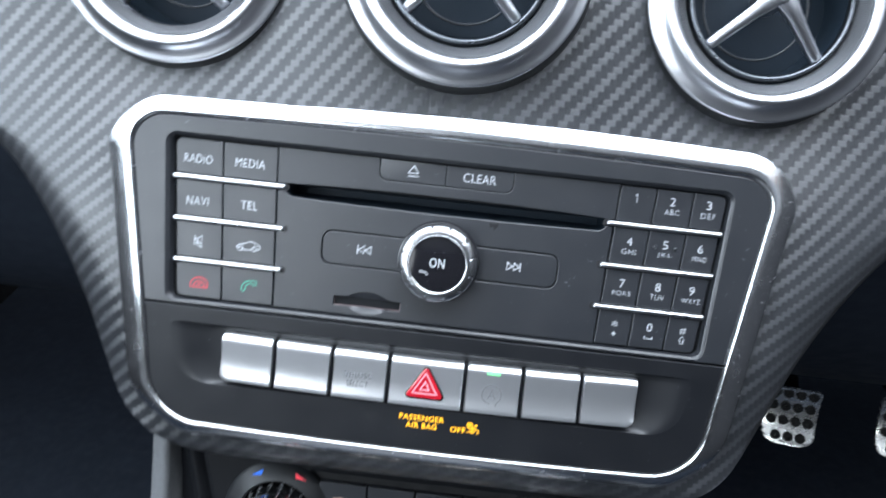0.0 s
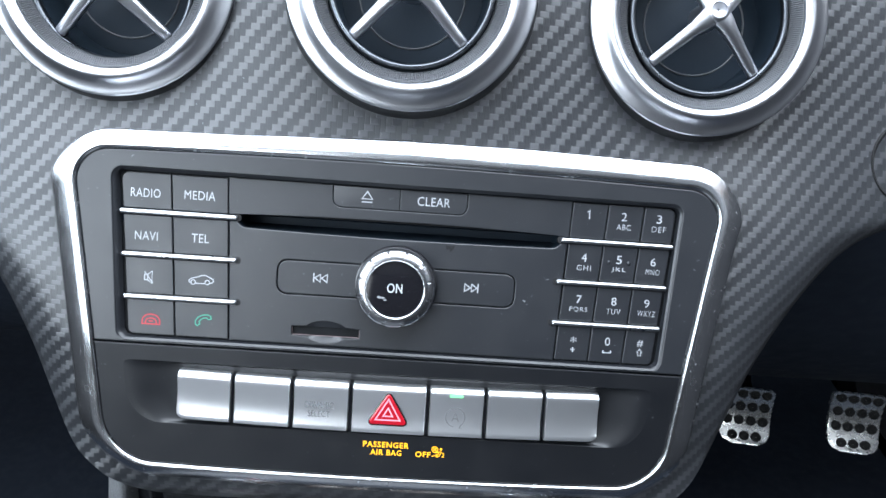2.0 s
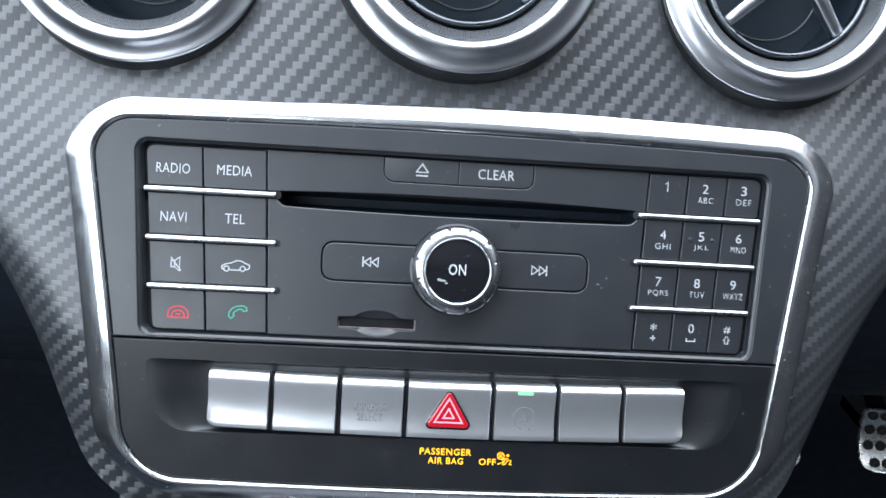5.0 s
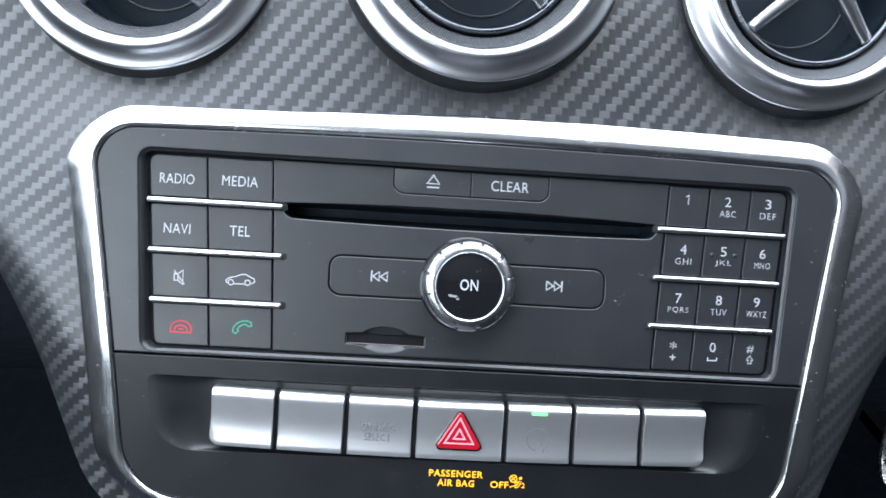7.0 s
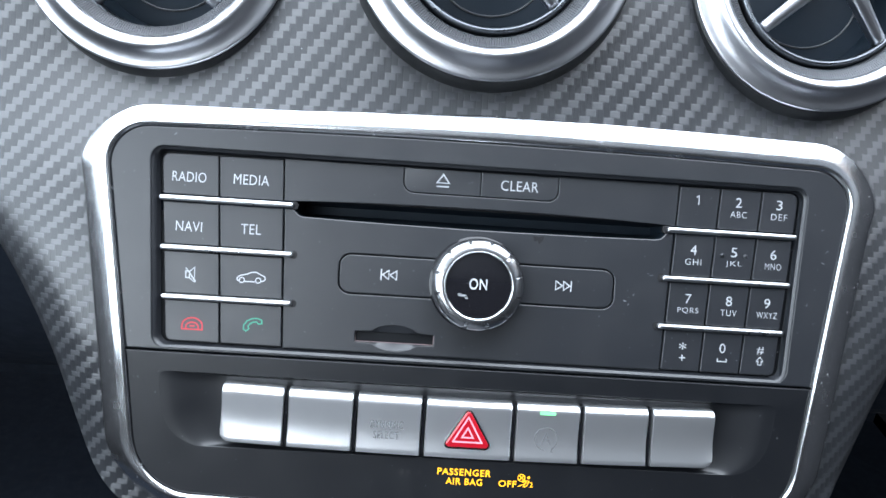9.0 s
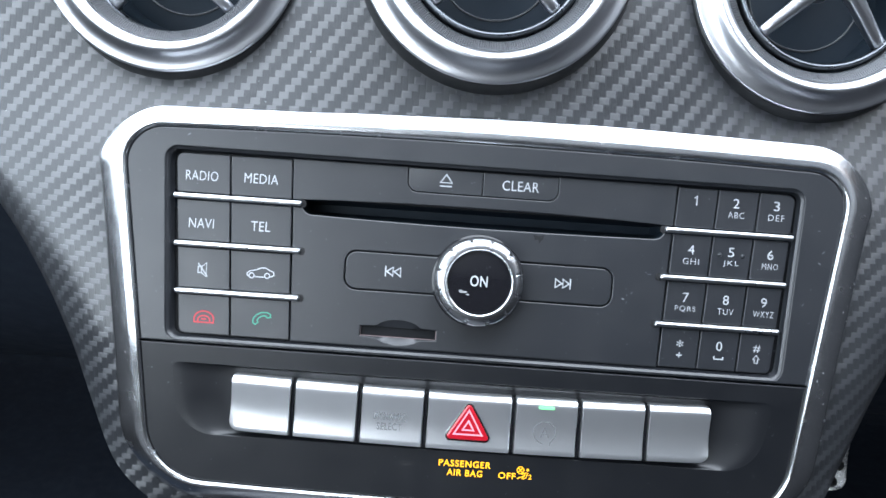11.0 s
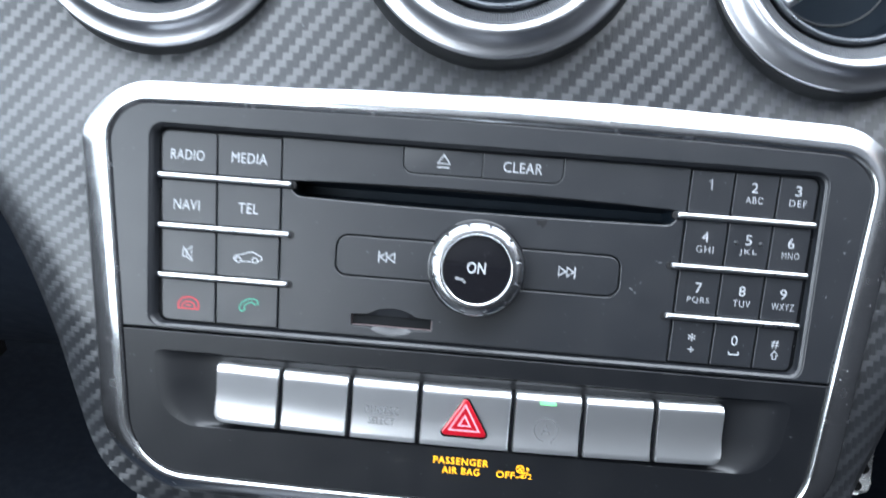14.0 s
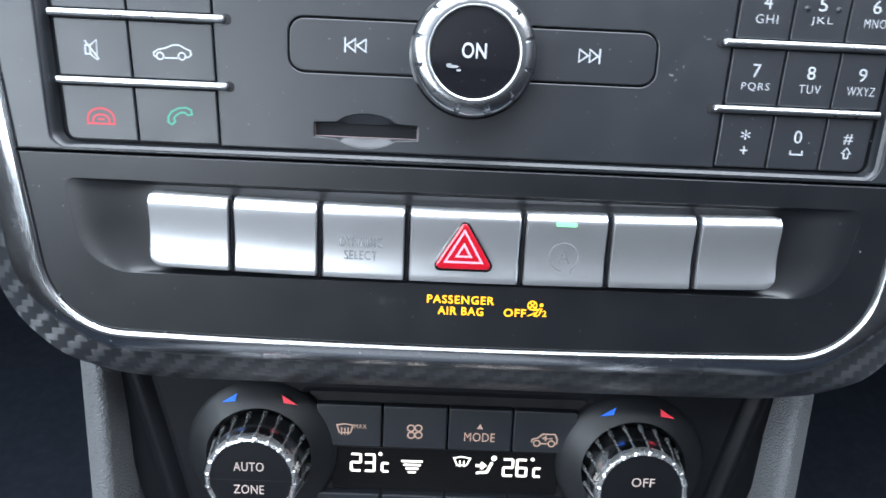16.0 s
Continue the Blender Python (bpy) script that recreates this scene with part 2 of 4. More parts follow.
def round_poly(corners, radii, seg=6, along=1):
    """A closed outline with rounded corners; along: pieces into which each straight side is cut."""
    n, out = len(corners), []
    arcs = []
    for i in range(n):
        p, a, b = Vector(corners[i]), Vector(corners[i - 1]), Vector(corners[(i + 1) % n])
        r = radii[i] if isinstance(radii, (list, tuple)) else radii
        da, db = (a - p).normalized(), (b - p).normalized()
        half = da.angle(db) / 2
        if r < 1e-4:
            arcs.append([p])
            continue
        back = r / math.tan(half)
        middle = p + (da + db).normalized() * (r / math.sin(half))
        s, e = p + da * back - middle, p + db * back - middle
        turn = math.atan2(s.x * e.y - s.y * e.x, s.dot(e))
        arcs.append([middle + Matrix.Rotation(turn * k / seg, 2) @ s for k in range(seg + 1)])
    for i in range(n):
        out += arcs[i]
        s, e = arcs[i][-1], arcs[(i + 1) % n][0]
        out += [s.lerp(e, k / along) for k in range(1, along)]
    return [(p.x, p.y) for p in out]


def rect(x0, x1, z0, z1, r=0.0, seg=4):
    return round_poly([(x0, z1), (x0, z0), (x1, z0), (x1, z1)], r, seg)


def grown(outline, by):
    """The outline moved outwards (by a number, or by a function of the outward direction)."""
    n, out = len(outline), []
    for i in range(n):
        p, a, b = Vector(outline[i]), Vector(outline[i - 1]), Vector(outline[(i + 1) % n])
        ta, tb = (p - a).normalized(), (b - p).normalized()
        na, nb = Vector((ta.y, -ta.x)), Vector((tb.y, -tb.x))
        m = na + nb
        m = m / max(0.35, m.length_squared / 2)
        d = by(m.normalized(), p) if callable(by) else by
        out.append((p.x + m.x * d, p.y + m.y * d))
    return out


def loft(bm, rings, closed=True, cap_first=False, cap_last=False):
    rows = [[bm.verts.new(p) for p in ring] for ring in rings]
    n = len(rows[0])
    for a, b in zip(rows, rows[1:]):
        for i in range(n if closed else n - 1):
            j = (i + 1) % n
            bm.faces.new((a[i], a[j], b[j], b[i]))
    if cap_first:
        bm.faces.new(rows[0])
    if cap_last:
        bm.faces.new(rows[-1])
    return rows


def at_depth(outline, y):
    if callable(y):
        return [(x, y(x, z), z) for x, z in outline]
    return [(x, y, z) for x, z in outline]


def plate(outline, front, back, bevel=0.3, holes=(), bm=None, hole_bevel=None):
    """A slab with a rounded front edge, and openings that go through it."""
    bm = bm or bmesh.new()
    edges = []
    for k, loop in enumerate((outline, *holes)):
        round_off = bevel if k == 0 or hole_bevel is None else hole_bevel
        inner = grown(loop, -round_off if k == 0 else round_off)
        mid = grown(loop, (-round_off if k == 0 else round_off) * 0.3)
        rows = loft(bm, [at_depth(loop, back), at_depth(loop, front + round_off), at_depth(mid, front + round_off * 0.3), at_depth(inner, front)])
        edges += [bm.edges.get((rows[-1][i], rows[-1][(i + 1) % len(loop)])) for i in range(len(loop))]
    bmesh.ops.triangle_fill(bm, use_beauty=True, use_dissolve=False, edges=edges, normal=(0, -1, 0))
    return bm


def revolve(profile, cx=0.0, cz=0.0, n=64, wave=None, bm=None):
    """A round body about an axis that points out of the panel; profile: rows of radius and depth."""
    bm = bm or bmesh.new()
    rings = []
    for k, (r, y) in enumerate(profile):
        ring = []
        for i in range(n):
            a = 2 * math.pi * i / n
            rr, yy = wave(k, a, r, y) if wave else (r, y)
            ring.append((cx + rr * math.cos(a), yy, cz + rr * math.sin(a)))
        rings.append(ring)
    loft(bm, rings)
    return bm


def disc(r, y, cx, cz, n=48, dome=0.0, bm=None):
    bm = bm or bmesh.new()
    prof = [(r, y), (r * 0.75, y - dome * 0.45), (r * 0.4, y - dome * 0.85)]
    rings = [[(cx + q * math.cos(2 * math.pi * i / n), d, cz + q * math.sin(2 * math.pi * i / n)) for i in range(n)] for q, d in prof]
    rows = loft(bm, rings)
    tip = bm.verts.new((cx, y - dome, cz))
    for i in range(n):
        bm.faces.new((rows[-1][i], rows[-1][(i + 1) % n], tip))
    return bm


def stroke(lines, width, y, bm=None, thick=0.05):
    """Printed lines: flat ribbons along rows of points; a row that ends where it began is closed."""
    bm = bm or bmesh.new()
    for pts in lines:
        pts = [Vector(p) for p in pts]
        ring = (pts[0] - pts[-1]).length < 1e-6
        if ring:
            pts = pts[:-1]
        n = len(pts)
        left, right = [], []
        for i in range(n):
            a = pts[i - 1] if ring or i else pts[i]
            b = pts[(i + 1) % n] if ring or i < n - 1 else pts[i]
            ta = (pts[i] - a).normalized() if (pts[i] - a).length else (b - pts[i]).normalized()
            tb = (b - pts[i]).normalized() if (b - pts[i]).length else ta
            m = Vector((-ta.y - tb.y, ta.x + tb.x))
            m = m / max(0.6, m.length_squared / 2) * (width / 2)
            left.append(bm.verts.new((pts[i].x + m.x, y, pts[i].y + m.y)))
            right.append(bm.verts.new((pts[i].x - m.x, y, pts[i].y - m.y)))
        for i in range(n if ring else n - 1):
            j = (i + 1) % n
            bm.faces.new((left[i], right[i], right[j], left[j]))
    return bm


def arc(cx, cz, r, a0, a1, n=12, rz=None):
    return [(cx + r * math.cos(radians(a0 + (a1 - a0) * k / n)), cz + (rz or r) * math.sin(radians(a0 + (a1 - a0) * k / n))) for k in range(n + 1)]


def blot(outline, y, bm=None):
    bm = bm or bmesh.new()
    bm.faces.new([bm.verts.new((x, y, z)) for x, z in outline])
    return bm


LETTERS = {}


def letters(body, cx, cz, width, high, y, weight=0.0, bm=None, spacing=1.06):
    """Flat lettering, width and height in millimetres, centred on a place of the panel."""
    key = (body, weight, spacing)
    if key not in LETTERS:
        curve = bpy.data.curves.new("lettering", "FONT")
        curve.body, curve.resolution_u, curve.offset, curve.space_character = body, 3, weight, spacing
        ob = new("lettering", curve)
        graph = bpy.context.evaluated_depsgraph_get()
        me = bpy.data.meshes.new_from_object(ob.evaluated_get(graph))
        verts = np.array([v.co[:2] for v in me.vertices])
        LETTERS[key] = (verts, [tuple(p.vertices) for p in me.polygons])
        bpy.data.objects.remove(ob)
        bpy.data.curves.remove(curve)
        bpy.data.meshes.remove(me)
    verts, faces = LETTERS[key]
    low, top = verts.min(0), verts.max(0)
    scale = (width / (top[0] - low[0]), high / (top[1] - low[1]))
    bm = bm or bmesh.new()
    made = [bm.verts.new((cx + (x - (low[0] + top[0]) / 2) * scale[0], y, cz + (z - (low[1] + top[1]) / 2) * scale[1])) for x, z in verts]
    for f in faces:
        try:
            bm.faces.new([made[i] for i in f])
        except ValueError:
            pass
    return bm


def taper(x, z):
    """The radio's columns lean outwards to the top."""
    return x * (1 + 0.0007 * z)


# ---- the shield-shaped middle: its outline ----
def shield():
    outline = round_poly([(-122.8, 38.6), (-106.2, -79.2), (106.2, -79.2), (122.8, 38.6)], [12, 20, 20, 12], 10, 18)
    out = []
    for x, z in outline:
        if z > 20:
            z += 2.0 * max(0, 1 - (x / 122) ** 2) * min(1, (z - 20) / 14)
        elif z < -50:
            z -= 1.8 * max(0, 1 - (x / 104) ** 2) * min(1, (-50 - z) / 20)
        out.append((x, z))
    return out


SHIELD = shield()
FRONT = -2.5          # the shield's flat face


def trim_width(n, p):
    up = max(0.0, n.y)
    return 10.4 - (1.4 + 2.0 * min(1.0, max(0.0, -p.x / 60))) * min(1.0, up / 0.8) - 2.6 * min(1.0, max(0.0, -n.y) / 0.8)


# ---- the dashboard's carbon-look fascia ----
VENTS = [(-114.2, 13.0, 104.7, -1.7), (-1.6, 1.2, 105.8, 0.5), (112.6, 11.6, 105.8, 2.5)]   # x, y, z, turn of the spokes
EDGE = [(-97, 60), (-96.8, 85), (-95.2, 97), (-93, 104.5), (-90.3, 111), (-84, 119.5), (-76, 124.5), (-58, 132), (-40, 139.5), (-25, 147), (-10, 156),
        (2, 165), (12, 174), (20, 183), (28, 197), (34, 218), (42, 238), (56, 250), (200, 252)]


def passenger_inset(z):
    """The flank on the passenger's side is drawn a little narrower, to fit the camera's view."""
    return float(np.interp(z, [-97, -93, -86, -76, -40, -10, 10], [2.0, 3.2, 4.0, 2.8, 2.2, 1.0, 0.0]))


def edge_at(z):
    """Half the fascia's width, with the corners of the outline eased."""
    ease = min(5.0, max(0.0, (z + 97) * 0.8))
    return sum(float(np.interp(z + d * ease, [p[0] for p in EDGE], [p[1] for p in EDGE])) for d in (-1, -0.5, 0, 0.5, 1)) / 5


def fascia_depth(x, z):
    """Flat round the shield; higher up it falls back to the sides."""
    blend = min(1.0, max(0.0, (z + 12) / 88))
    blend = blend * blend * (3 - 2 * blend)
    side = float(np.interp(z, [-97, 24, 300], [114, 130, 130]))
    dx = max(0.0, abs(x) - side)
    y = 4.0 + (1 - blend) * 0.006 * dx * dx / (1 + dx / 60) + blend * 13 * (1 - math.exp(-((max(0.0, abs(x) - 30) / 62) ** 2)))
    under = max(0.0, -86 - z)
    y += 0.085 * under * under
    y += max(0.0, z - 120) ** 2 * 0.004
    return y


def rolled(z):
    """How far the flanks' edges roll back, from the lower corners up to the level part."""
    return 3.2 * min(1.0, max(0.0, (z + 88) / 20)) * min(1.0, max(0.0, (46 - z) / 24))


def drape(z):
    """The weave is stretched upwards over the upper part, to fit the camera's view."""
    f = min(1.0, max(0.0, z / 40))
    return z - 0.27 * (f * f * 20 if z < 40 else z - 20)


def build_fascia():
    ob = thing("dashboard_fascia", (0, 0, 0), "dashboard fascia covered in grey carbon-look twill film", "dashboard", kind="structure")
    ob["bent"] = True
    bm = bmesh.new()
    uv = bm.loops.layers.uv.new("UVMap")
    zs = [-97, -96.8, -96.4, -95.8, -95.2, -94.4, -93.6] + [-93 + 1.5 * k for k in range(20)] + [-63 + 3.0 * k for k in range(26)] + [15 + 1.0 * k for k in range(45)] + [60 + 3.0 * k for k in range(33)]
    cols = 96
    rows, flat = [], {}
    # the lower lip turns back under the fascia
    for back, up in ((34, 8), (22, 3), (14, 0.8)):
        rows.append(("lip", back, up))
    rows += [("row", z, 0) for z in zs]
    grid = []
    for kind, a, b in rows:
        z = -97 + b if kind == "lip" else a
        half = edge_at(max(z, -97)) + rolled(z) if kind == "row" else edge_at(-97) - 0.6 * b
        line = []
        for i in range(-3, cols + 4):
            f = min(1.0, max(0.0, i / cols)) * 2 - 1
            f = math.copysign(abs(f) ** 0.9, f)
            x = f * (half - (passenger_inset(z) if f < 0 else 0.0))
            y = fascia_depth(x, z) + (a if kind == "lip" else 0)
            y += 0.0045 * rolled(z) * max(0.0, abs(x) - half + 20) ** 2
            zz = z - 0.2 * max(0.0, -86 - z)
            over = -i if i < 0 else i - cols if i > cols else 0
            if over:
                x -= math.copysign((0.3, 1.5, 5.0)[over - 1], f)
                y += (5.0, 16.0, 34.0)[over - 1]
                zz += (0.0, 0.4, 2.0)[over - 1] if z < 0 else 0.0
            v = bm.verts.new((x, y, zz))
            flat[v] = (x * 0.001, (drape(z) - (a if kind == "lip" else 0) - 0.25 * max(0.0, -90 - z)) * 0.001)
            line.append(v)
        # the film follows the surface, so its width is counted along it from the middle
        middle = len(line) // 2
        for way in (1, -1):
            run, i = flat[line[middle]][0], middle
            while 0 <= i + way < len(line):
                a0, b0 = line[i].co, line[i + way].co
                run += way * math.hypot(b0.x - a0.x, b0.y - a0.y) * 0.001
                i += way
                flat[line[i]] = (run, flat[line[i]][1])
        grid.append(line)
    hole = grown(SHIELD, 3.0)

    def open_at(p):
        """Inside the shield or inside a vent."""
        if any((p.x - vx) ** 2 + (p.z - vz) ** 2 < 40.0 ** 2 for vx, _, vz, _ in VENTS):
            return True
        if abs(p.x) > 123 or not -81 < p.z < 42:
            return False
        inside = False
        for (x0, z0), (x1, z1) in zip(hole, hole[1:] + hole[:1]):
            if (z0 > p.z) != (z1 > p.z) and p.x < x0 + (p.z - z0) / (z1 - z0) * (x1 - x0):
                inside = not inside
        return inside

    for a, b in zip(grid, grid[1:]):
        for i in range(len(a) - 1):
            corners = (a[i], a[i + 1], b[i + 1], b[i])
            if all(open_at(v.co) for v in corners):
                continue
            face = bm.faces.new(corners)
            for loop in face.loops:
                loop[uv].uv = flat[loop.vert]
    part("carbon_panel", bm, CARBON, ob, smooth=60)
    return ob


build_fascia()


def build_trim():
    ob = thing("trim_frame", (0, 0, 0), "satin chrome shield-shaped trim frame set into the carbon fascia", "trim")
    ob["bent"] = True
    rows = [(-0.3, 1.5), (-0.25, -2.2), (0.0, -2.85), (0.3, -3.25), (0.7, -3.45), (1.05, -3.45)]
    # along the top the inner bevel is broader
    rings = [at_depth(grown(SHIELD, lambda n, p: d * (1 + (1.0 * max(0.0, n.y) if d > 0 else 0.0))), y) for d, y in rows]
    # the outer flank is shallow along the top, steeper at the sides and below
    steep = []
    grown(SHIELD, lambda n, p: steep.append((0.48 - 0.02 * max(0.0, n.y) + 0.52 * max(0.0, -n.y), 0.8 * max(0.0, n.y))) or 0.0)
    for share, fall in ((0.30, 0.3), (0.36, 0.7), (0.48, 1.4), (0.60, 2.4), (0.72, 3.5), (0.83, 4.6), (0.92, 5.6), (0.98, 6.4), (1.0, 7.3), (1.0, 19.0)):
        ring = grown(SHIELD, lambda n, p: share * trim_width(n, p))
        rings.append([(x, -3.45 + (max(0.05 * fall, fall - late) * k if fall < 10 else fall), z) for (x, z), (k, late) in zip(ring, steep)])
    bm = bmesh.new()
    loft(bm, rings)
    part("chrome_band", bm, CHROME, ob, smooth=75)
    return ob


build_trim()

# ---- the radio ----
RECESS = round_poly([(-108.0, 32.4), (-103.9, -32.3), (103.5, -32.3), (107.2, 32.4)], 4.0, 6, 12)
FLOOR = round_poly([(-106.2, 31.2), (-102.3, -30.9), (102.3, -30.9), (106.2, 31.2)], 3.0, 6, 12)


def cut_shield(low, high):
    """The part of the shield's outline between two heights."""
    kept = []
    n = len(SHIELD)
    for i in range(n):
        (x0, z0), (x1, z1) = SHIELD[i], SHIELD[(i + 1) % n]
        if low <= z0 <= high:
            kept.append((x0, z0))
        for cut in sorted((low, high), reverse=z1 < z0):
            if (z0 - cut) * (z1 - cut) < 0:
                f = (cut - z0) / (z1 - z0)
                kept.append((x0 + f * (x1 - x0), cut))
    return kept


def build_radio():
    ob = thing("car_radio", (0, 0, 0), "black car radio with keypad, disc slot and round ON dial", "radio")
    face = part("faceplate", plate(grown(cut_shield(SPLIT - 0.1, 90), -0.35), FRONT, 6, 0.5, [RECESS]), FACE, ob, "satin black surround plate")
    bm = bmesh.new()
    loft(bm, [at_depth(RECESS, FRONT + 0.5), at_depth(grown(RECESS, -0.8), FRONT + 1.0), at_depth(grown(FLOOR, 0.7), 0.2), at_depth(FLOOR, 1.1)])
    part("recess_wall", bm, FACE, face, smooth=60)
    for name, low_edge, high_edge in (("back_wall", -40, 12.0), ("back_wall", 18.0, 40)):
        kept = [(x, min(high_edge, max(low_edge, z))) for x, z in grown(FLOOR, 0.5)]
        part(name, blot(kept, 1.6), SHADED_BLACK, ob)

    def key(name, x0, x1, z0, z1, radius=(0.35,) * 4, label=""):
        g = 0.22
        corners = [(taper(x0, z1) + g, z1 - g), (taper(x0, z0) + g, z0 + g), (taper(x1, z0) - g, z0 + g), (taper(x1, z1) - g, z1 - g)]
        return part(name, plate(round_poly(corners, list(radius), 4), 0.0, 1.5, 0.28), KEY, ob, label)

    left, right = (-103.1, -84.9, -64.2), (63.8, 77.3, 91.0, 103.1)
    rows = [(30.9, 17.2), (15.1, 1.0), (-1.0, -15.0), (-16.9, -30.6)]
    y = -0.06
    caps = {}
    for r, (top, low) in enumerate(rows):
        for c in range(2):
            radius = [0.35] * 4
            if c == 0 and r == 0:
                radius[0] = 2.6
            if c == 0 and r == 3:
                radius[1] = 2.2
            caps["L", r, c] = key("key", left[c], left[c + 1], low, top, radius)
        for c in range(3):
            radius = [0.35] * 4
            if c == 2 and r == 0:
                radius[3] = 2.6
            if c == 2 and r == 3:
                radius[2] = 2.2
            caps["R", r, c] = key("key", right[c], right[c + 1], low, top, radius)
    for r, c, body, x, z, w in ((0, 0, "RADIO", -96.0, 23.2, 11.0), (0, 1, "MEDIA", -75.9, 23.5, 11.5), (1, 0, "NAVI", -95.2, 7.1, 8.5), (1, 1, "TEL", -75.1, 7.4, 6.5)):
        part("writing", letters(body, x, z, w, 3.3, y, 0.0), PRINT, caps["L", r, c], "white lettering")
    # loudspeaker struck through
    bm = stroke([[(-95.3, -7.5), (-94.1, -7.5), (-92.5, -6.2), (-92.5, -10.9), (-94.1, -9.6), (-95.3, -9.6), (-95.3, -7.5)], [(-94.1, -7.5), (-94.1, -9.6)], [(-95.4, -6.4), (-92.0, -10.8)]], 0.4, y)
    part("speaker_icon", bm, PRINT, caps["L", 2, 0], "white mute symbol")
    # car outline
    body = [(-77.99, -9.62), (-78.61, -9.3), (-78.66, -8.59), (-77.68, -7.83), (-75.68, -7.37), (-73.99, -6.62), (-72.48, -6.54), (-70.79, -7.39), (-69.68, -7.83), (-69.5, -8.75), (-70.08, -9.31), (-70.79, -9.44)]
    bm = stroke([body, [(-76.03, -9.74), (-72.74, -9.67)], arc(-77.1, -9.31, 0.85, 0, 360, 16), arc(-71.77, -9.18, 0.85, 0, 360, 16)], 0.36, y)
    part("car_icon", bm, PRINT, caps["L", 2, 1], "white car symbol")
    # handset that lies, handset that is raised
    hang = arc(-92.3, -25.2, 3.3, 0, 180, 16, 2.6)
    bm = stroke([hang + [(-95.6, -26.4), (-89.0, -26.4), (-89.0, -25.2)], arc(-92.3, -25.5, 2.0, 0, 180, 12, 1.4) + [(-94.3, -26.3)], [(-90.3, -25.5), (-90.3, -26.3)], [(-93.1, -25.3), (-91.5, -25.3)]], 0.48, y)
    part("hang_up_icon", bm, PRINT_RED, caps["L", 3, 0], "red hang-up symbol")
    lift = [(-74.79, -25.9), (-75.63, -25.32), (-75.59, -23.99), (-74.61, -22.61), (-73.01, -21.77), (-71.14, -21.59), (-69.86, -22.1), (-69.72, -23.21), (-70.79, -23.39), (-71.5, -22.76), (-72.57, -22.86), (-73.63, -23.54), (-74.21, -24.36), (-73.86, -25.1), (-74.79, -25.9)]
    part("call_icon", stroke([lift], 0.45, y), PRINT_GREEN, caps["L", 3, 1], "green call symbol")
    pad = [("1", ""), ("2", "ABC"), ("3", "DEF"), ("4", "GHI"), ("5", "JKL"), ("6", "MNO"), ("7", "PQRS"), ("8", "TUV"), ("9", "WXYZ"), ("*", ""), ("0", ""), ("#", "")]
    middle = [(71.6, 85.2, 98.9), (71.1, 84.7, 98.0), (70.4, 84.1, 97.0), (69.6, 83.0, 95.8)]
    heights = (26.5, 9.9, -6.4, -22.2)
    for n, (digit, word) in enumerate(pad):
        r, c = divmod(n, 3)
        x, z = middle[r][c], heights[r]
        size = {"*": (2.4, 2.4), "#": (2.4, 2.6)}.get(digit, (2.05, 3.2))
        if digit == "1":
            bm = stroke([[(x - 0.75, z + 0.85), (x + 0.15, z + 1.5), (x + 0.15, z - 1.6)]], 0.4, y)
        else:
            bm = letters(digit, x, z, *size, y, 0.0)
        if word:
            letters(word, x + 0.1, z - 3.95, 1.75 * len(word) + (0.2 if len(word) == 3 else 0), 2.1, y, -0.008, bm, 1.16)
        if digit == "*":
            stroke([[(x - 1, -26.1), (x + 1, -26.1)], [(x, -25.1), (x, -27.1)]], 0.36, y, bm)
        if digit == "0":
            stroke([[(x - 1.5, -25.6), (x - 1.5, -26.6), (x + 1.5, -26.6), (x + 1.5, -25.6)]], 0.4, y, bm)
        if digit == "#":
            stroke([[(x - 0.55, -27.0), (x - 0.55, -25.8), (x - 1.15, -25.8), (x, -24.4), (x + 1.15, -25.8), (x + 0.55, -25.8), (x + 0.55, -27.0), (x - 0.55, -27.0)]], 0.3, y, bm)
        part("writing", bm, PRINT, caps["R", r, c], "white lettering")
        if digit == "5":
            for side in (-1, 1):
                part("dot", disc(0.8, 0.0, x + side * 3.9, 8.8, 14, 0.7), KEY, caps["R", r, c], "raised dot")
    # chrome bars between the rows
    for z in (16.1, 0.0, -16.0):
        for side in (-1, 1):
            a, b = sorted((side * 60.9 * (1 + 0.0006 * z), side * taper(103.9, z)))
            end = a if side > 0 else b
            # a flat black patch stands for the shade in the bar end's pocket
            part("socket_shade", plate(rect(end - 1.3, end + 1.3, z - 1.3, z + 1.3, 1.1, 5), -0.12, 1.4, 0.1), PIT, ob, "flat black patch, painted shade of a socket")
            part("chrome_bar", plate(rect(a, b, z - 0.95, z + 0.95, 0.8, 5), -1.5, 1.4, 0.75), BAR, ob, "satin chrome bar")
    # upper middle plate with the eject and clear keys let into it
    slot_top = [(x, 17.5 + 1.2 * (1 - (x / 61.5) ** 2)) for x in np.linspace(-61.6, 61.6, 25)]
    notch = [(24.9, 31.2)] + [(p[0], p[1]) for p in arc(21.4, 26.2, 3.5, 0, -90, 6)] + [(p[0], p[1]) for p in arc(-22.9, 26.2, 3.5, 270, 180, 6)] + [(-26.4, 31.2)]
    outline = [(taper(-64.0, 31), 31.2), (taper(-64.0, 17.5), 17.5)] + slot_top + [(taper(63.6, 17.5), 17.5), (taper(63.6, 31), 31.2)] + notch
    part("upper_plate", plate(outline, 0.0, 1.5, 0.25), KEY, ob)
    g = 0.25
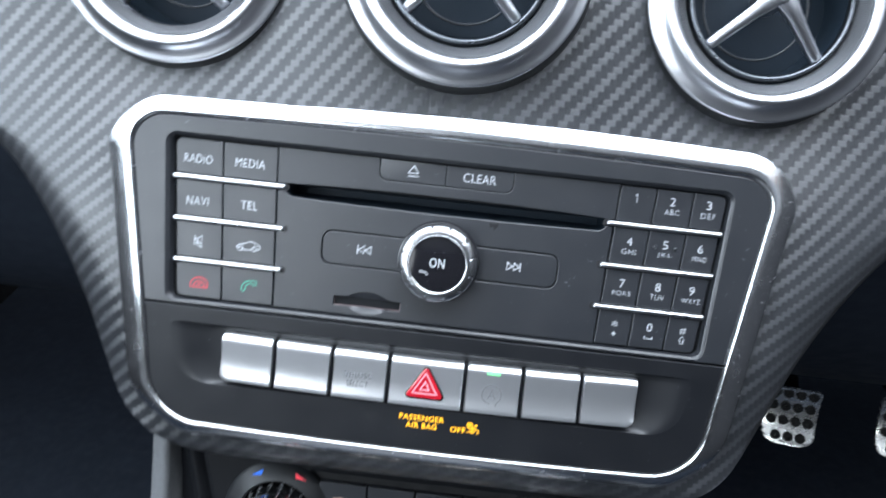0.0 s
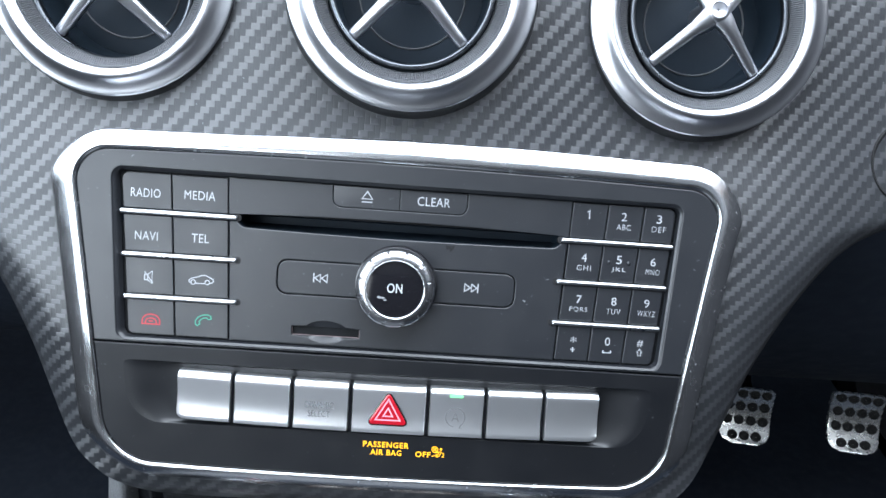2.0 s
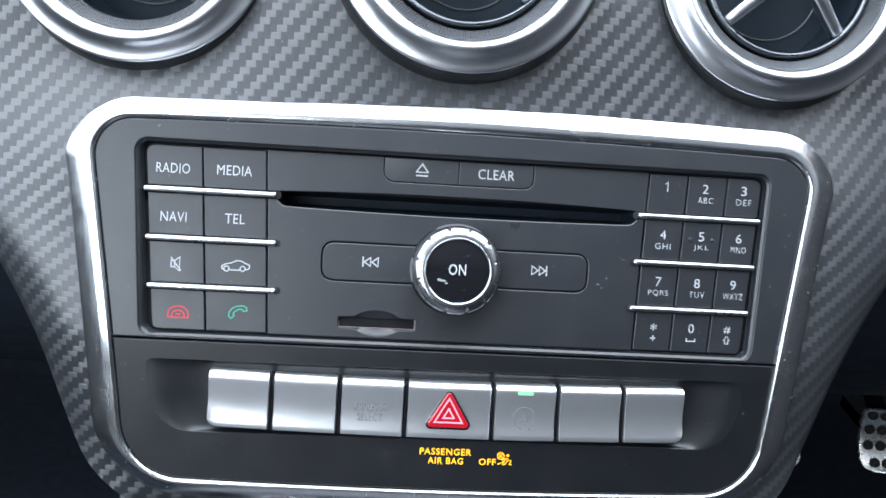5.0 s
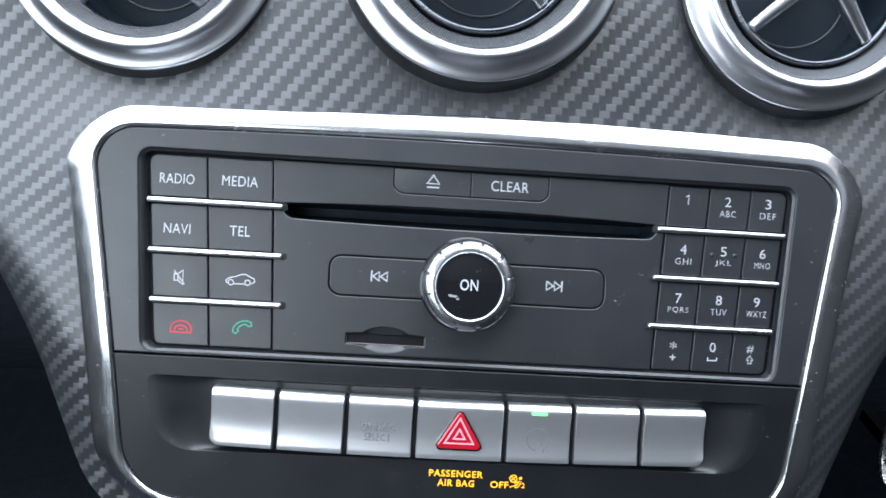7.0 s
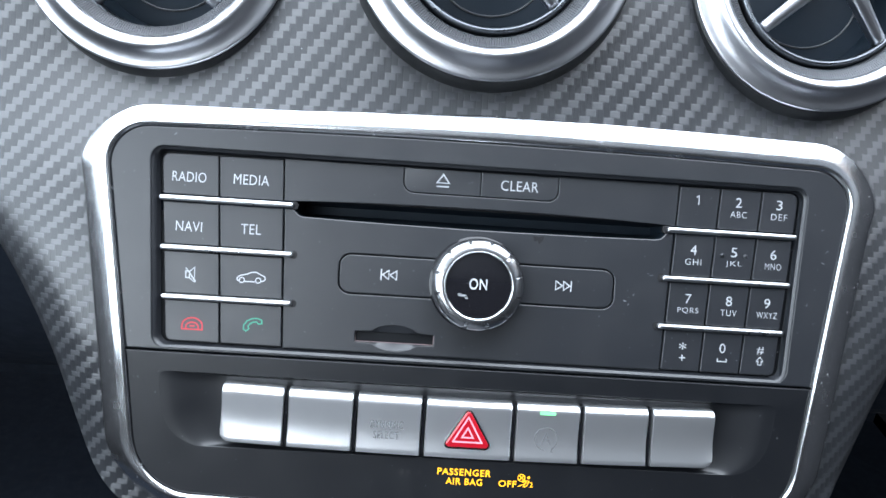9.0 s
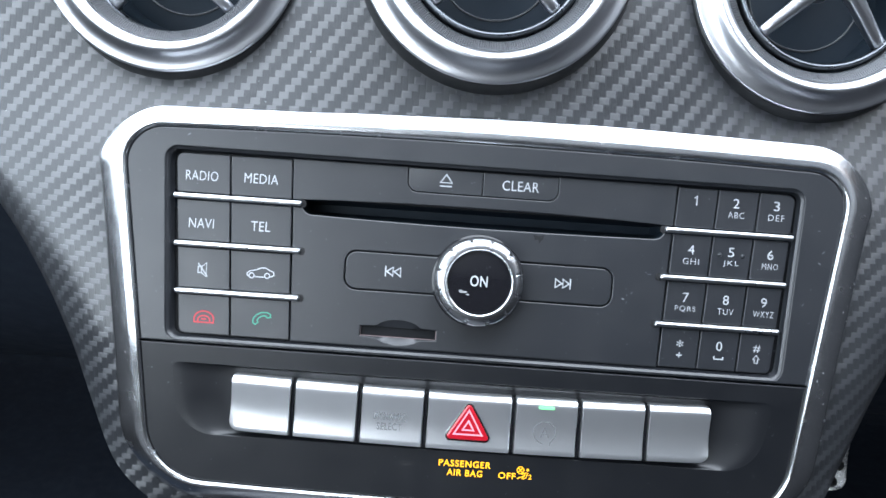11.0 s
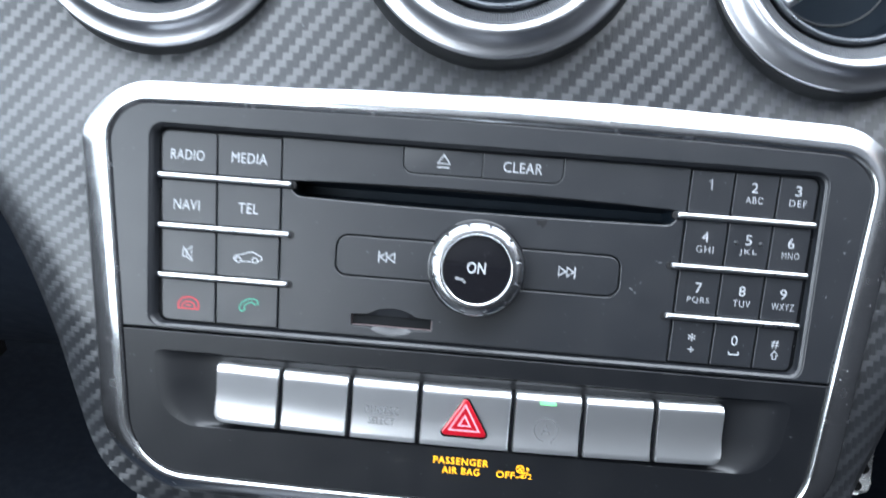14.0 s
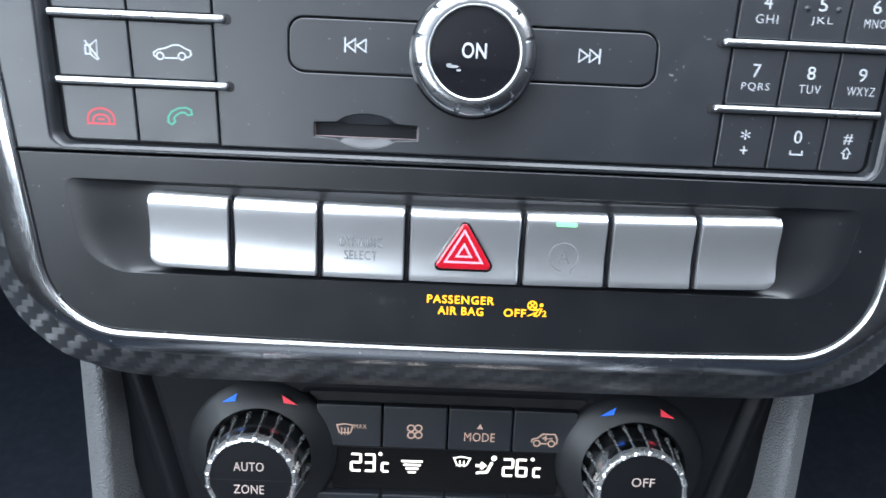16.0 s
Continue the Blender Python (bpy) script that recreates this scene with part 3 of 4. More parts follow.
    eject = [(-26.4 + g, 31.0), (-26.4 + g, 26.2)] + arc(-22.9, 26.2, 3.5 - g, 180, 270, 6) + [(-0.9 - g / 2, 22.7 + g), (-0.9 - g / 2, 31.0)]
    clear = [(-0.9 + g / 2, 31.0), (-0.9 + g / 2, 22.7 + g)] + arc(21.4, 26.2, 3.5 - g, 270, 360, 6) + [(24.9 - g, 31.0)]
    cap = part("key", plate(eject, -0.05, 1.5, 0.22), KEY, ob)
    bm = stroke([[(-15.4, 26.6), (-11.4, 26.6), (-13.4, 29.4), (-15.4, 26.6)], [(-15.4, 25.4), (-11.4, 25.4)]], 0.45, -0.11)
    part("eject_icon", bm, PRINT, cap, "white eject symbol")
    cap = part("key", plate(clear, -0.05, 1.5, 0.22), KEY, ob)
    part("writing", letters("CLEAR", 11.9, 27.1, 12.4, 3.4, -0.11, 0.0), PRINT, cap, "white lettering")
    # disc slot: a lens-shaped mouth with a sloping upper lip and a dark inside
    top = slot_top
    stations = [-61.6, -61.2, -60.6, -59.8] + list(np.linspace(-58.6, 58.6, 23)) + [59.8, 60.6, 61.2, 61.6]
    low = [(x, 12.8 - 0.8 * (1 - (x / 61.5) ** 2) + 0.25 * max(0.0, abs(x) - 58.6) ** 2) for x in stations]
    bm = bmesh.new()
    ring = low + top[::-1]
    loft(bm, [at_depth(ring, 0.25), at_depth(ring, 6.0), [(x * 0.98, 14.0, 15.4 + (1.4 if z > 15.5 else -1.4)) for x, z in ring]], cap_last=True)
    part("dark_mark", blot([(17.4, 11.1), (19.2, 10.8), (21.0, 11.3), (20.7, 9.7), (20.0, 9.2), (19.5, 8.4), (19.0, 9.7), (17.9, 9.3)], -0.05), PIT, ob, "small dark mark")
    part("disc_slot", bm, DUCT, ob, "dark disc slot", smooth=30)
    # lower middle plate, with openings for the skip key and the card slot
    skip = rect(-45.8, 45.4, -11.7, 1.7, 4.0, 6)
    cx, cz, count = -26.2, -25.5, 48
    mouth, scoop = [], []
    for i in range(count):
        a = 2 * math.pi * i / count
        c, s = math.cos(a), math.sin(a)
        t = min(13.0 / max(1e-6, abs(c)), 1.7 / max(1e-6, abs(s)))
        ex, ez = 8.4, (4.2 if s > 0 else 4.0)
        e = 1 / math.sqrt((c / ex) ** 2 + (s / ez) ** 2)
        mouth.append((cx + t * c, cz + t * s))
        scoop.append((cx + max(t, e) * c, cz + max(t, e) * s))
    outline = [(taper(-64.0, 12.8), 15.05), (taper(-64.0, -30.6), -30.8), (taper(63.6, -30.6), -30.8), (taper(63.6, 12.8), 15.05)] + low[::-1]
    part("lower_plate", plate(outline, 0.0, 1.5, 0.45, [skip, scoop], hole_bevel=0.3), KEY, ob)
    bm = bmesh.new()
    loft(bm, [at_depth(scoop, 0.2), at_depth([(x * 0.5 + u * 0.5, z * 0.5 + v * 0.5) for (x, z), (u, v) in zip(scoop, mouth)], 0.75), at_depth(mouth, 1.1)])
    slot = part("card_slot", bm, KEY, ob, "memory card slot with a finger dip", smooth=50)
    bm = bmesh.new()
    loft(bm, [at_depth(mouth, 1.1), at_depth(mouth, 9.0)], cap_last=True)
    part("slot_inside", bm, PIT, slot, "dark inside", smooth=50)
    bm = plate(rect(-38.9, -13.5, -27.0, -24.1, 0.2), 2.4, 8, 0.1)
    part("card_flap", bm, plastic("dark_red_flap", (0.035, 0.014, 0.014), 0.4), ob, "dark red flap")
    edge = [(-39.05, -23.9), (-39.05, -27.05), (-13.35, -27.05), (-13.35, -23.9)]
    part("slot_edge", stroke([edge], 0.28, 0.95), plastic("dull_red_grey_edge", (0.16, 0.115, 0.115), 0.45), slot, "dull reddish edge")
    cap = part("skip_key", plate(rect(-45.38, 44.98, -11.28, 1.28, 3.6, 6), -0.05, 1.5, 0.3), KEY, ob)
    for side, x in ((-1, -29.2), (1, 28.4)):
        s = side
        bm = stroke([[(x + s * 0.1, -3.2), (x + s * 0.1, -6.2), (x + s * 2.2, -4.7), (x + s * 0.1, -3.2)], [(x - s * 2.5, -3.2), (x - s * 2.5, -6.2), (x - s * 0.3, -4.7), (x - s * 2.5, -3.2)], [(x + s * 2.6, -2.9), (x + s * 2.6, -6.5)]], 0.42, -0.12)
        part("skip_icon", bm, PRINT, cap, "white skip symbol")
    # the dial
    cx, cz = -0.35, -5.8
    dial = part("dial", revolve([(15.6, 0.6), (15.6, -0.9), (14.9, -1.1)], cx, cz, 72), GLOSS, ob, "round push dial")

    def notches(k, a, r, y):
        s = (a * 12 / (2 * math.pi) + 0.5) % 1.0
        dip = 1.0 if min(s, 1 - s) < 0.05 else 0.0
        return (r - (0.5 * dip if k in (3, 4, 5) else 0), y + (0.5 * dip if k in (5, 6) else 0))

    prof = [(14.6, 0.5), (14.9, -1.0), (14.95, -4.0), (14.9, -6.6), (14.75, -8.2), (14.25, -9.4), (13.4, -10.1), (12.2, -10.5), (11.2, -10.7), (10.7, -10.6), (10.5, -10.0)]
    part("dial_ring", revolve(prof, cx, cz, 240, notches), DIAL, dial, "notched chrome ring", smooth=28)
    part("inner_ring", revolve([(11.0, -10.2), (10.95, -10.85), (10.8, -11.05), (10.6, -11.0), (10.45, -10.7), (10.4, -9.8)], cx, cz, 96), BRIGHT, dial, "thin chrome ring", smooth=50)
    cap = part("dial_cap", disc(10.5, -10.1, cx, cz, 64, 0.5), GLOSS, dial, "gloss black cap")
    rng = random.Random(3)
    # three pale blots paint a reflection on the cap; the small ones are dust
    bm = bmesh.new()
    for x, z, w, h in [(-5.0, -3.3, 1.5, 0.40), (-5.9, -3.0, 0.7, 0.45), (-3.6, -4.1, 0.6, 0.3)] + [(rng.uniform(-7, 7), rng.uniform(-7, 7), rng.uniform(0.04, 0.11), rng.uniform(0.04, 0.09)) for _ in range(9)]:
        blot([(cx + x + w * math.cos(a), cz + z + h * math.sin(a)) for a in (0.2, 1.1, 2.3, 3.2, 4.0, 5.3)], -10.63, bm)
    part("glint_and_dust", bm, GLINT_AND_DUST, cap, "pale smudges")
    part("dial_writing", letters("ON", -0.55, -5.3, 5.7, 3.6, -10.8, 0.012), PRINT, dial, "white lettering")
    return ob


build_radio()

# ---- the row of switches under the radio ----
POCKET = round_poly([(-101.6, -39.9), (-97.6, -63.8), (97.6, -63.8), (101.6, -39.9)], [2.5, 14, 14, 2.5], 10, 10)


def bow(x):
    return -1.3 * (1 - (x / 80) ** 2)


def build_switches():
    ob = thing("switch_panel", (0, 0, -55), "black lower panel with a row of seven silver push buttons", "switch panel")
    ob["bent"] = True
    panel = part("panel", plate(grown(cut_shield(-200, SPLIT + 0.02), -0.35), FRONT, 6, 0.35, [POCKET], hole_bevel=0.03), LOWER_FACE, ob, "satin black plate")
    bm = bmesh.new()
    inner = [(x * 0.80, -41.2 + (z + 39.8) * 0.90) for x, z in POCKET]
    rings = [at_depth(POCKET, FRONT + 0.03)]
    for share, y in ((0.08, FRONT + 0.12), (0.2, FRONT + 0.42), (0.35, FRONT + 1.15), (0.5, FRONT + 1.75), (0.65, FRONT + 2.4), (0.8, FRONT + 2.95), (0.9, FRONT + 3.2), (1.0, FRONT + 3.3)):
        rings.append(at_depth([(x + (u - x) * share, z + (v - z) * share) for (x, z), (u, v) in zip(POCKET, inner)], y))
    loft(bm, rings, cap_last=True)
    part("pocket", bm, LOWER_FACE, panel, "scooped pocket", smooth=60)
    bounds = [(-80.5, -60.3), (-59.0, -37.85), (-36.55, -15.5), (-14.25, 14.05), (15.3, 36.3), (37.55, 58.85), (60.1, 80.9)]
    caps = []
    for n, (a, b) in enumerate(bounds):
        a, b = a + 0.16, b - 0.16
        # section: an upward facing ledge, then a shallow hollow face
        section = [(-42.6, 3.5), (-42.6, -2.0), (-42.8, -2.7), (-43.4, -3.32), (-44.05, -3.88), (-44.45, -4.1), (-45.2, -4.12), (-46.6, -3.98), (-48.2, -3.76), (-50.0, -3.55), (-52.0, -3.38), (-54.0, -3.32), (-56.0, -3.4), (-58.0, -3.62), (-59.5, -3.88), (-60.7, -4.1), (-61.3, -3.9), (-61.5, -3.3), (-61.5, 3.5)]
        bm = bmesh.new()
        cols = []
        steps = 14
        for k in range(steps + 1):
            f = k / steps
            f = f * f * (3 - 2 * f)
            x = a + (b - a) * f
            shrink = 0.0
            if n == 0:
                shrink = max(0.0, 1 - (x - a) / 3.2)
            elif n == 6:
                shrink = max(0.0, 1 - (b - x) / 3.2)
            cut = 3.2 * (1 - math.sqrt(max(0.0, 1 - shrink * shrink)))
            rim = 0.45 if k in (0, steps) else 0.0
            col = []
            for z, y in section:
                low = min(1.0, max(0.0, (-46 - z) / 15.5))
                col.append((x, min(3.5, y + rim), z + bow(x) + cut * low - 0.12 * cut * (1 - low)))
            cols.append(col)
        loft(bm, cols, closed=False)
        bm.faces.new([bm.verts.new(p) for p in cols[0]])
        bm.faces.new([bm.verts.new(p) for p in cols[-1]])
        caps.append(part("push_button", bm, SILVER, ob, "silver push button", smooth=35))
    for (a, b), (c, d) in zip(bounds, bounds[1:]):
        m = (b + c) / 2
        bm = plate(rect(m - 0.42, m + 0.42, -62.0 + bow(m), -42.8 + bow(m), 0.3), -2.7, 3, 0.25)
        part("divider", bm, GLOSS, ob, "gloss black divider")
    y = -4.15
    # hazard triangle in its own frame
    tri = [(-0.3, -45.2), (-9.0, -59.6), (8.4, -59.6)]
    rim = part("hazard_frame", plate(round_poly(tri, 1.6, 6), -4.3, -2, 0.25), GLOSS, caps[3], "black edge")
    lens = part("hazard_lens", plate(round_poly([(-0.3, -46.2), (-8.1, -58.95), (7.5, -58.95)], 1.1, 6), -5.0, -3, 0.5), HAZARD, caps[3], "red triangle lens")
    bm = stroke([[(-0.3, -48.9), (-5.0, -57.0), (4.4, -57.0), (-0.3, -48.9)], [(-0.3, -52.4), (-2.1, -55.5), (1.5, -55.5), (-0.3, -52.4)]], 0.65, -5.06)
    part("hazard_outline", bm, HAZARD_LINE, caps[3], "pink double triangle")
    part("indicator", plate(rect(22.9, 28.1, -46.95, -45.85, 0.3), -4.4, -3, 0.1), GREEN_LED, caps[4], "green lamp that glows")
    bm = stroke([arc(25.5, -54.9, 3.7, -55, 262, 30), [(24.2, -56.5), (25.5, -53.1), (26.8, -56.5)], [(24.7, -55.4), (26.3, -55.4)], [(27.6, -57.9), (27.3, -59.2), (28.9, -59.3)]], 0.32, -3.62)
    part("stop_icon", bm, ETCH, caps[4], "etched A in a ring")
    bm = letters("DYNAMIC", -26.7, -53.0, 10.8, 2.5, -3.70, 0.0)
    letters("SELECT", -26.7, -56.5, 8.4, 2.4, -3.62, 0.0, bm)
    part("writing", bm, ETCH, caps[2], "etched lettering")
    # an offset bright copy paints the highlight on the letters' lower edges
    bm = letters("DYNAMIC", -26.55, -53.16, 10.8, 2.5, -3.67, 0.0)
    letters("SELECT", -26.55, -56.66, 8.4, 2.4, -3.59, 0.0, bm)
    part("writing_highlight", bm, BRIGHT, caps[2], "painted highlight along the etched lettering's lower edges")
    bm = letters("PASSENGER", -0.4, -67.6, 17.6, 2.25, FRONT - 0.06, 0.018, None, 1.14)
    letters("AIR BAG", -0.3, -70.65, 12.0, 2.25, FRONT - 0.06, 0.018, bm, 1.14)
    letters("OFF", 14.0, -70.6, 5.9, 2.2, FRONT - 0.06, 0.018, bm, 1.1)
    part("warning_writing", bm, AMBER, panel, "amber lettering that glows")
    x, z = 19.6, -69.6
    bm = stroke([arc(x - 1.1, z + 1.2, 1.15, 0, 360, 16), [(x - 1.85, z + 1.95), (x - 0.35, z + 0.45)], [(x - 1.85, z + 0.45), (x - 0.35, z + 1.95)],
                 [(x - 2.2, z - 1.7), (x - 0.8, z - 1.1), (x + 0.2, z - 0.6), (x + 0.9, z + 0.6)], [(x + 0.5, z + 0.3), (x - 0.7, z - 0.2)], [(x + 0.2, z - 0.6), (x - 0.5, z - 1.8)], [(x + 1.5, z + 0.5), (x + 0.8, z - 1.3), (x - 0.1, z - 1.8)]], 0.32, FRONT - 0.06)
    disc(0.5, FRONT - 0.05, x + 1.3, z + 1.4, 10, 0.02, bm)
    letters("2", x + 2.2, z - 0.9, 1.1, 1.7, FRONT - 0.06, 0.016, bm)
    mark = stroke([[(-22.0, -68.6), (-20.6, -67.8), (-20.4, -69.4), (-21.8, -69.2)], [(-19.4, -69.4), (-18.2, -68.0), (-17.2, -69.2)], [(-16.0, -68.0), (-14.8, -69.2), (-14.8, -67.9)]], 0.45, FRONT - 0.04)
    part("warning_icon", bm, AMBER, panel, "amber air bag symbol that glows")
    part("unlit_symbol", mark, plastic("unlit_smoked_print", (0.013, 0.013, 0.014), 0.5), panel, "faint unlit warning print")
    return ob


build_switches()


def build_dust():
    ob = thing("dust", (0, 0, 0), "small pale specks and scratches on the black panels", "dust", kind="stuff")
    rng = random.Random(7)
    bm = bmesh.new()

    def fleck(x, z, y, long, wide, turn):
        c, s = math.cos(turn), math.sin(turn)
        ring = []
        for k in range(7):
            a = 2 * math.pi * k / 7
            u, v = long * math.cos(a) * rng.uniform(0.6, 1.1), wide * math.sin(a) * rng.uniform(0.6, 1.1)
            ring.append((x + c * u - s * v, y, z + s * u + c * v))
        bm.faces.new([bm.verts.new(p) for p in ring])

    for x, z, y, long, wide, turn in ((-100.4, 36.6, FRONT - 0.05, 0.9, 0.28, 0.7), (57.6, 0.6, -0.06, 0.8, 0.2, 0.2), (56.4, 1.1, -0.06, 0.5, 0.15, -0.4), (52.0, -6.2, -0.06, 0.5, 0.15, 1.1),
                                      (49.2, -8.4, -0.06, 0.8, 0.3, -0.3), (50.4, -9.6, -0.06, 0.6, 0.2, 0.9), (114.6, 12.0, FRONT - 0.05, 0.9, 0.15, 0.6), (113.4, 8.2, FRONT - 0.05, 0.7, 0.25, -0.4),
                                      (112.6, 19.0, FRONT - 0.05, 0.6, 0.12, 0.1), (-108.2, -42.6, FRONT + 0.9, 0.6, 0.15, 1.9), (-102.6, -47.4, FRONT + 1.4, 0.35, 0.15, 0.6), (-99.4, -70.5, FRONT + 3.8, 0.5, 0.12, 0.2), (-97.6, -70.9, FRONT + 3.8, 0.3, 0.12, 0.5),
                                      (103.2, -51.0, FRONT + 1.75, 0.5, 0.12, 0.8), (109.0, -6.0, FRONT - 0.05, 0.5, 0.15, 1.2), (111.5, -12.0, FRONT - 0.05, 0.4, 0.12, 0.3), (-78.0, 36.8, FRONT - 0.05, 0.3, 0.12, 0.2), (35.0, 10.6, -0.06, 0.4, 0.12, 0.2), (-55.6, -25.0, -0.06, 0.35, 0.15, 0.0), (41.0, -14.0, -0.06, 0.3, 0.2, 0.3)):
        fleck(x, z, y, long, wide, turn)
    for _ in range(130):
        x, z = rng.uniform(-110, 112), rng.uniform(-30, 31)
        if abs(x) < 16 and -21 < z < 11 or 11 < z < 20:
            continue
        size = rng.uniform(0.05, 0.17)
        fleck(x, z, -0.06 if abs(x) < 100 else FRONT - 0.05 if abs(x) > 111 else 0.9, size * rng.uniform(1, 2), size, rng.uniform(0, 3))
    part("specks", bm, plastic("pale_dust", (0.13, 0.14, 0.15), 0.9), ob)
    return ob


build_dust()


# ---- round air vents ----
def build_vent():
    ob = thing("air_vent", (0, 0, 0), "round air vent with silver bezel and crossed spokes", "air vent", "dashboard air vents")
    part("collar", revolve([(48.9, 16), (48.5, 8.0), (47.7, 2.0), (46.7, -2.2), (45.9, -4.4), (45.0, -4.9)], n=96), BEZEL, ob, "black collar")
    bezel = [(45.0, -4.4), (45.7, -5.2), (46.1, -6.2), (46.1, -6.8), (45.9, -7.15), (45.4, -7.35), (44.4, -7.6), (43.0, -8.05), (41.9, -8.7), (41.1, -9.4), (40.4, -10.15), (39.7, -10.8), (38.9, -11.2), (38.2, -11.2), (37.4, -10.9), (36.7, -10.4), (36.1, -9.8), (35.7, -9.0), (35.6, -8.2)]
    part("bezel", revolve(bezel, n=128), VENT_SILVER, ob, "satin silver bezel", smooth=60)

    def ribs(k, a, r, y):
        return (r + (0.10 * math.cos(a * 270) if 0 < k < 3 else 0), y + (0.16 * math.cos(a * 270) if 0 < k < 3 else 0))

    part("ribbed_ring", revolve([(35.7, -8.6), (35.2, -8.2), (32.4, -6.6), (31.7, -5.6), (31.4, -3.0)], n=1620, wave=ribs), RIB, ob, "finely ribbed grey ring", smooth=30)
    rim = [(30.9, -3.0), (30.9, -5.6), (30.7, -6.5), (30.2, -7.1), (29.6, -7.2), (29.0, -6.8), (28.7, -6.0), (28.6, -4.4)]
    nozzle = part("nozzle", revolve([(31.5, -3.2), (30.8, -3.0), (28.7, -4.5), (28.2, -1), (27.6, 4), (27.0, 13)], n=96), DUCT, ob, "dark nozzle", smooth=60)
    part("nozzle_rim", revolve(rim, n=96), NOZZLE_RIM, nozzle, "thin dark chrome rim", smooth=60)
    part("duct", disc(27.2, 11.0, 0, 0, 64, 2.0), DUCT, nozzle, "dark duct", smooth=60)
    part("inner_ring", revolve([(20.6, 10.6), (20.6, 9.7), (20.3, 9.4), (20.0, 9.7), (20.0, 10.6)], n=64), TUNNEL, nozzle, "faint inner ring")
    part("hub", revolve([(5.4, 2), (5.4, -12.0), (4.9, -14.6), (3.8, -15.8), (3.0, -16.0), (2.6, -15.2), (0.4, -15.0)], n=48), VENT_SILVER, ob, "silver hub", smooth=50)
    for k in range(4):
        a = radians(45 + 90 * k)
        d, s = Vector((math.cos(a), 0, math.sin(a))), Vector((-math.sin(a), 0, math.cos(a)))
        bm = bmesh.new()
        rings = []
        for r, y, w, h in ((3.0, -13.8, 3.9, 1.8), (6.0, -13.6, 3.4, 1.8), (10.0, -12.6, 2.7, 1.7), (18.0, -10.0, 2.35, 1.6), (25.0, -7.8, 2.2, 1.5), (28.2, -7.0, 2.1, 1.4), (29.0, -6.6, 1.5, 1.0)):
            ring = []
            for q in range(12):
                b = 2 * math.pi * q / 12
                deep = 1.0 if math.sin(b) <= 0 else 3.0
                ring.append(d * r + s * (w * math.cos(b)) + Vector((0, y + h * deep * math.sin(b), 0)))
            rings.append(ring)
        loft(bm, rings, cap_first=True, cap_last=True)
        part("spoke", bm, VENT_SILVER, ob, "silver spoke", smooth=60)
    return ob


vent = build_vent()
for n, (x, y, z, turn) in enumerate(VENTS):
    place = PANEL @ Matrix.Translation((x * 0.001, y * 0.001, z * 0.001)) @ pose(0, 0, 0, 0, turn, 0)
    if n == 0:
        vent.matrix_world = place
    else:
        copy_thing(vent, place)
# the first vent's nozzle is swivelled down a little in its bezel
swivel = Matrix.Translation((0, 0.014, 0)) @ Matrix.Rotation(radians(8), 4, "X") @ Matrix.Translation((0, -0.014, 0))
for child in vent.children:
    if child.name.split(".")[0] in ("nozzle", "hub", "spoke"):
        child.matrix_basis = swivel @ child.matrix_basis


def build_start_button():
    cx, cz = 207.0, 57.0
    y = fascia_depth(cx, cz) - 1.0
    ob = thing("start_button", (cx, y, cz), "round engine start button with knurled chrome ring in the carbon fascia", "button")
    part("ring", revolve([(18.0, y + 6), (17.8, y + 0.6), (17.2, y - 0.1), (15.6, y + 0.8), (14.4, y + 3.0), (14.0, y + 6.0)], cx, cz, 64), PIT, ob, "black ring", smooth=50)

    def knurls(k, a, r, y):
        return (r + (0.14 * math.cos(a * 100) if 0 < k < 3 else 0), y)

    part("knurled_ring", revolve([(13.6, y + 5), (13.3, y + 2.0), (12.4, y + 1.0), (11.8, y + 0.8), (11.5, y + 1.0)], cx, cz, 600, knurls), FLUTE, ob, "knurled chrome ring", smooth=20)
    part("cap", disc(11.6, y + 1.2, cx, cz, 48, 0.8), GLOSS, ob, "gloss black cap")
    return ob


build_start_button()


# ---- climate controls, set back under the shield ----
BACK = 44.0


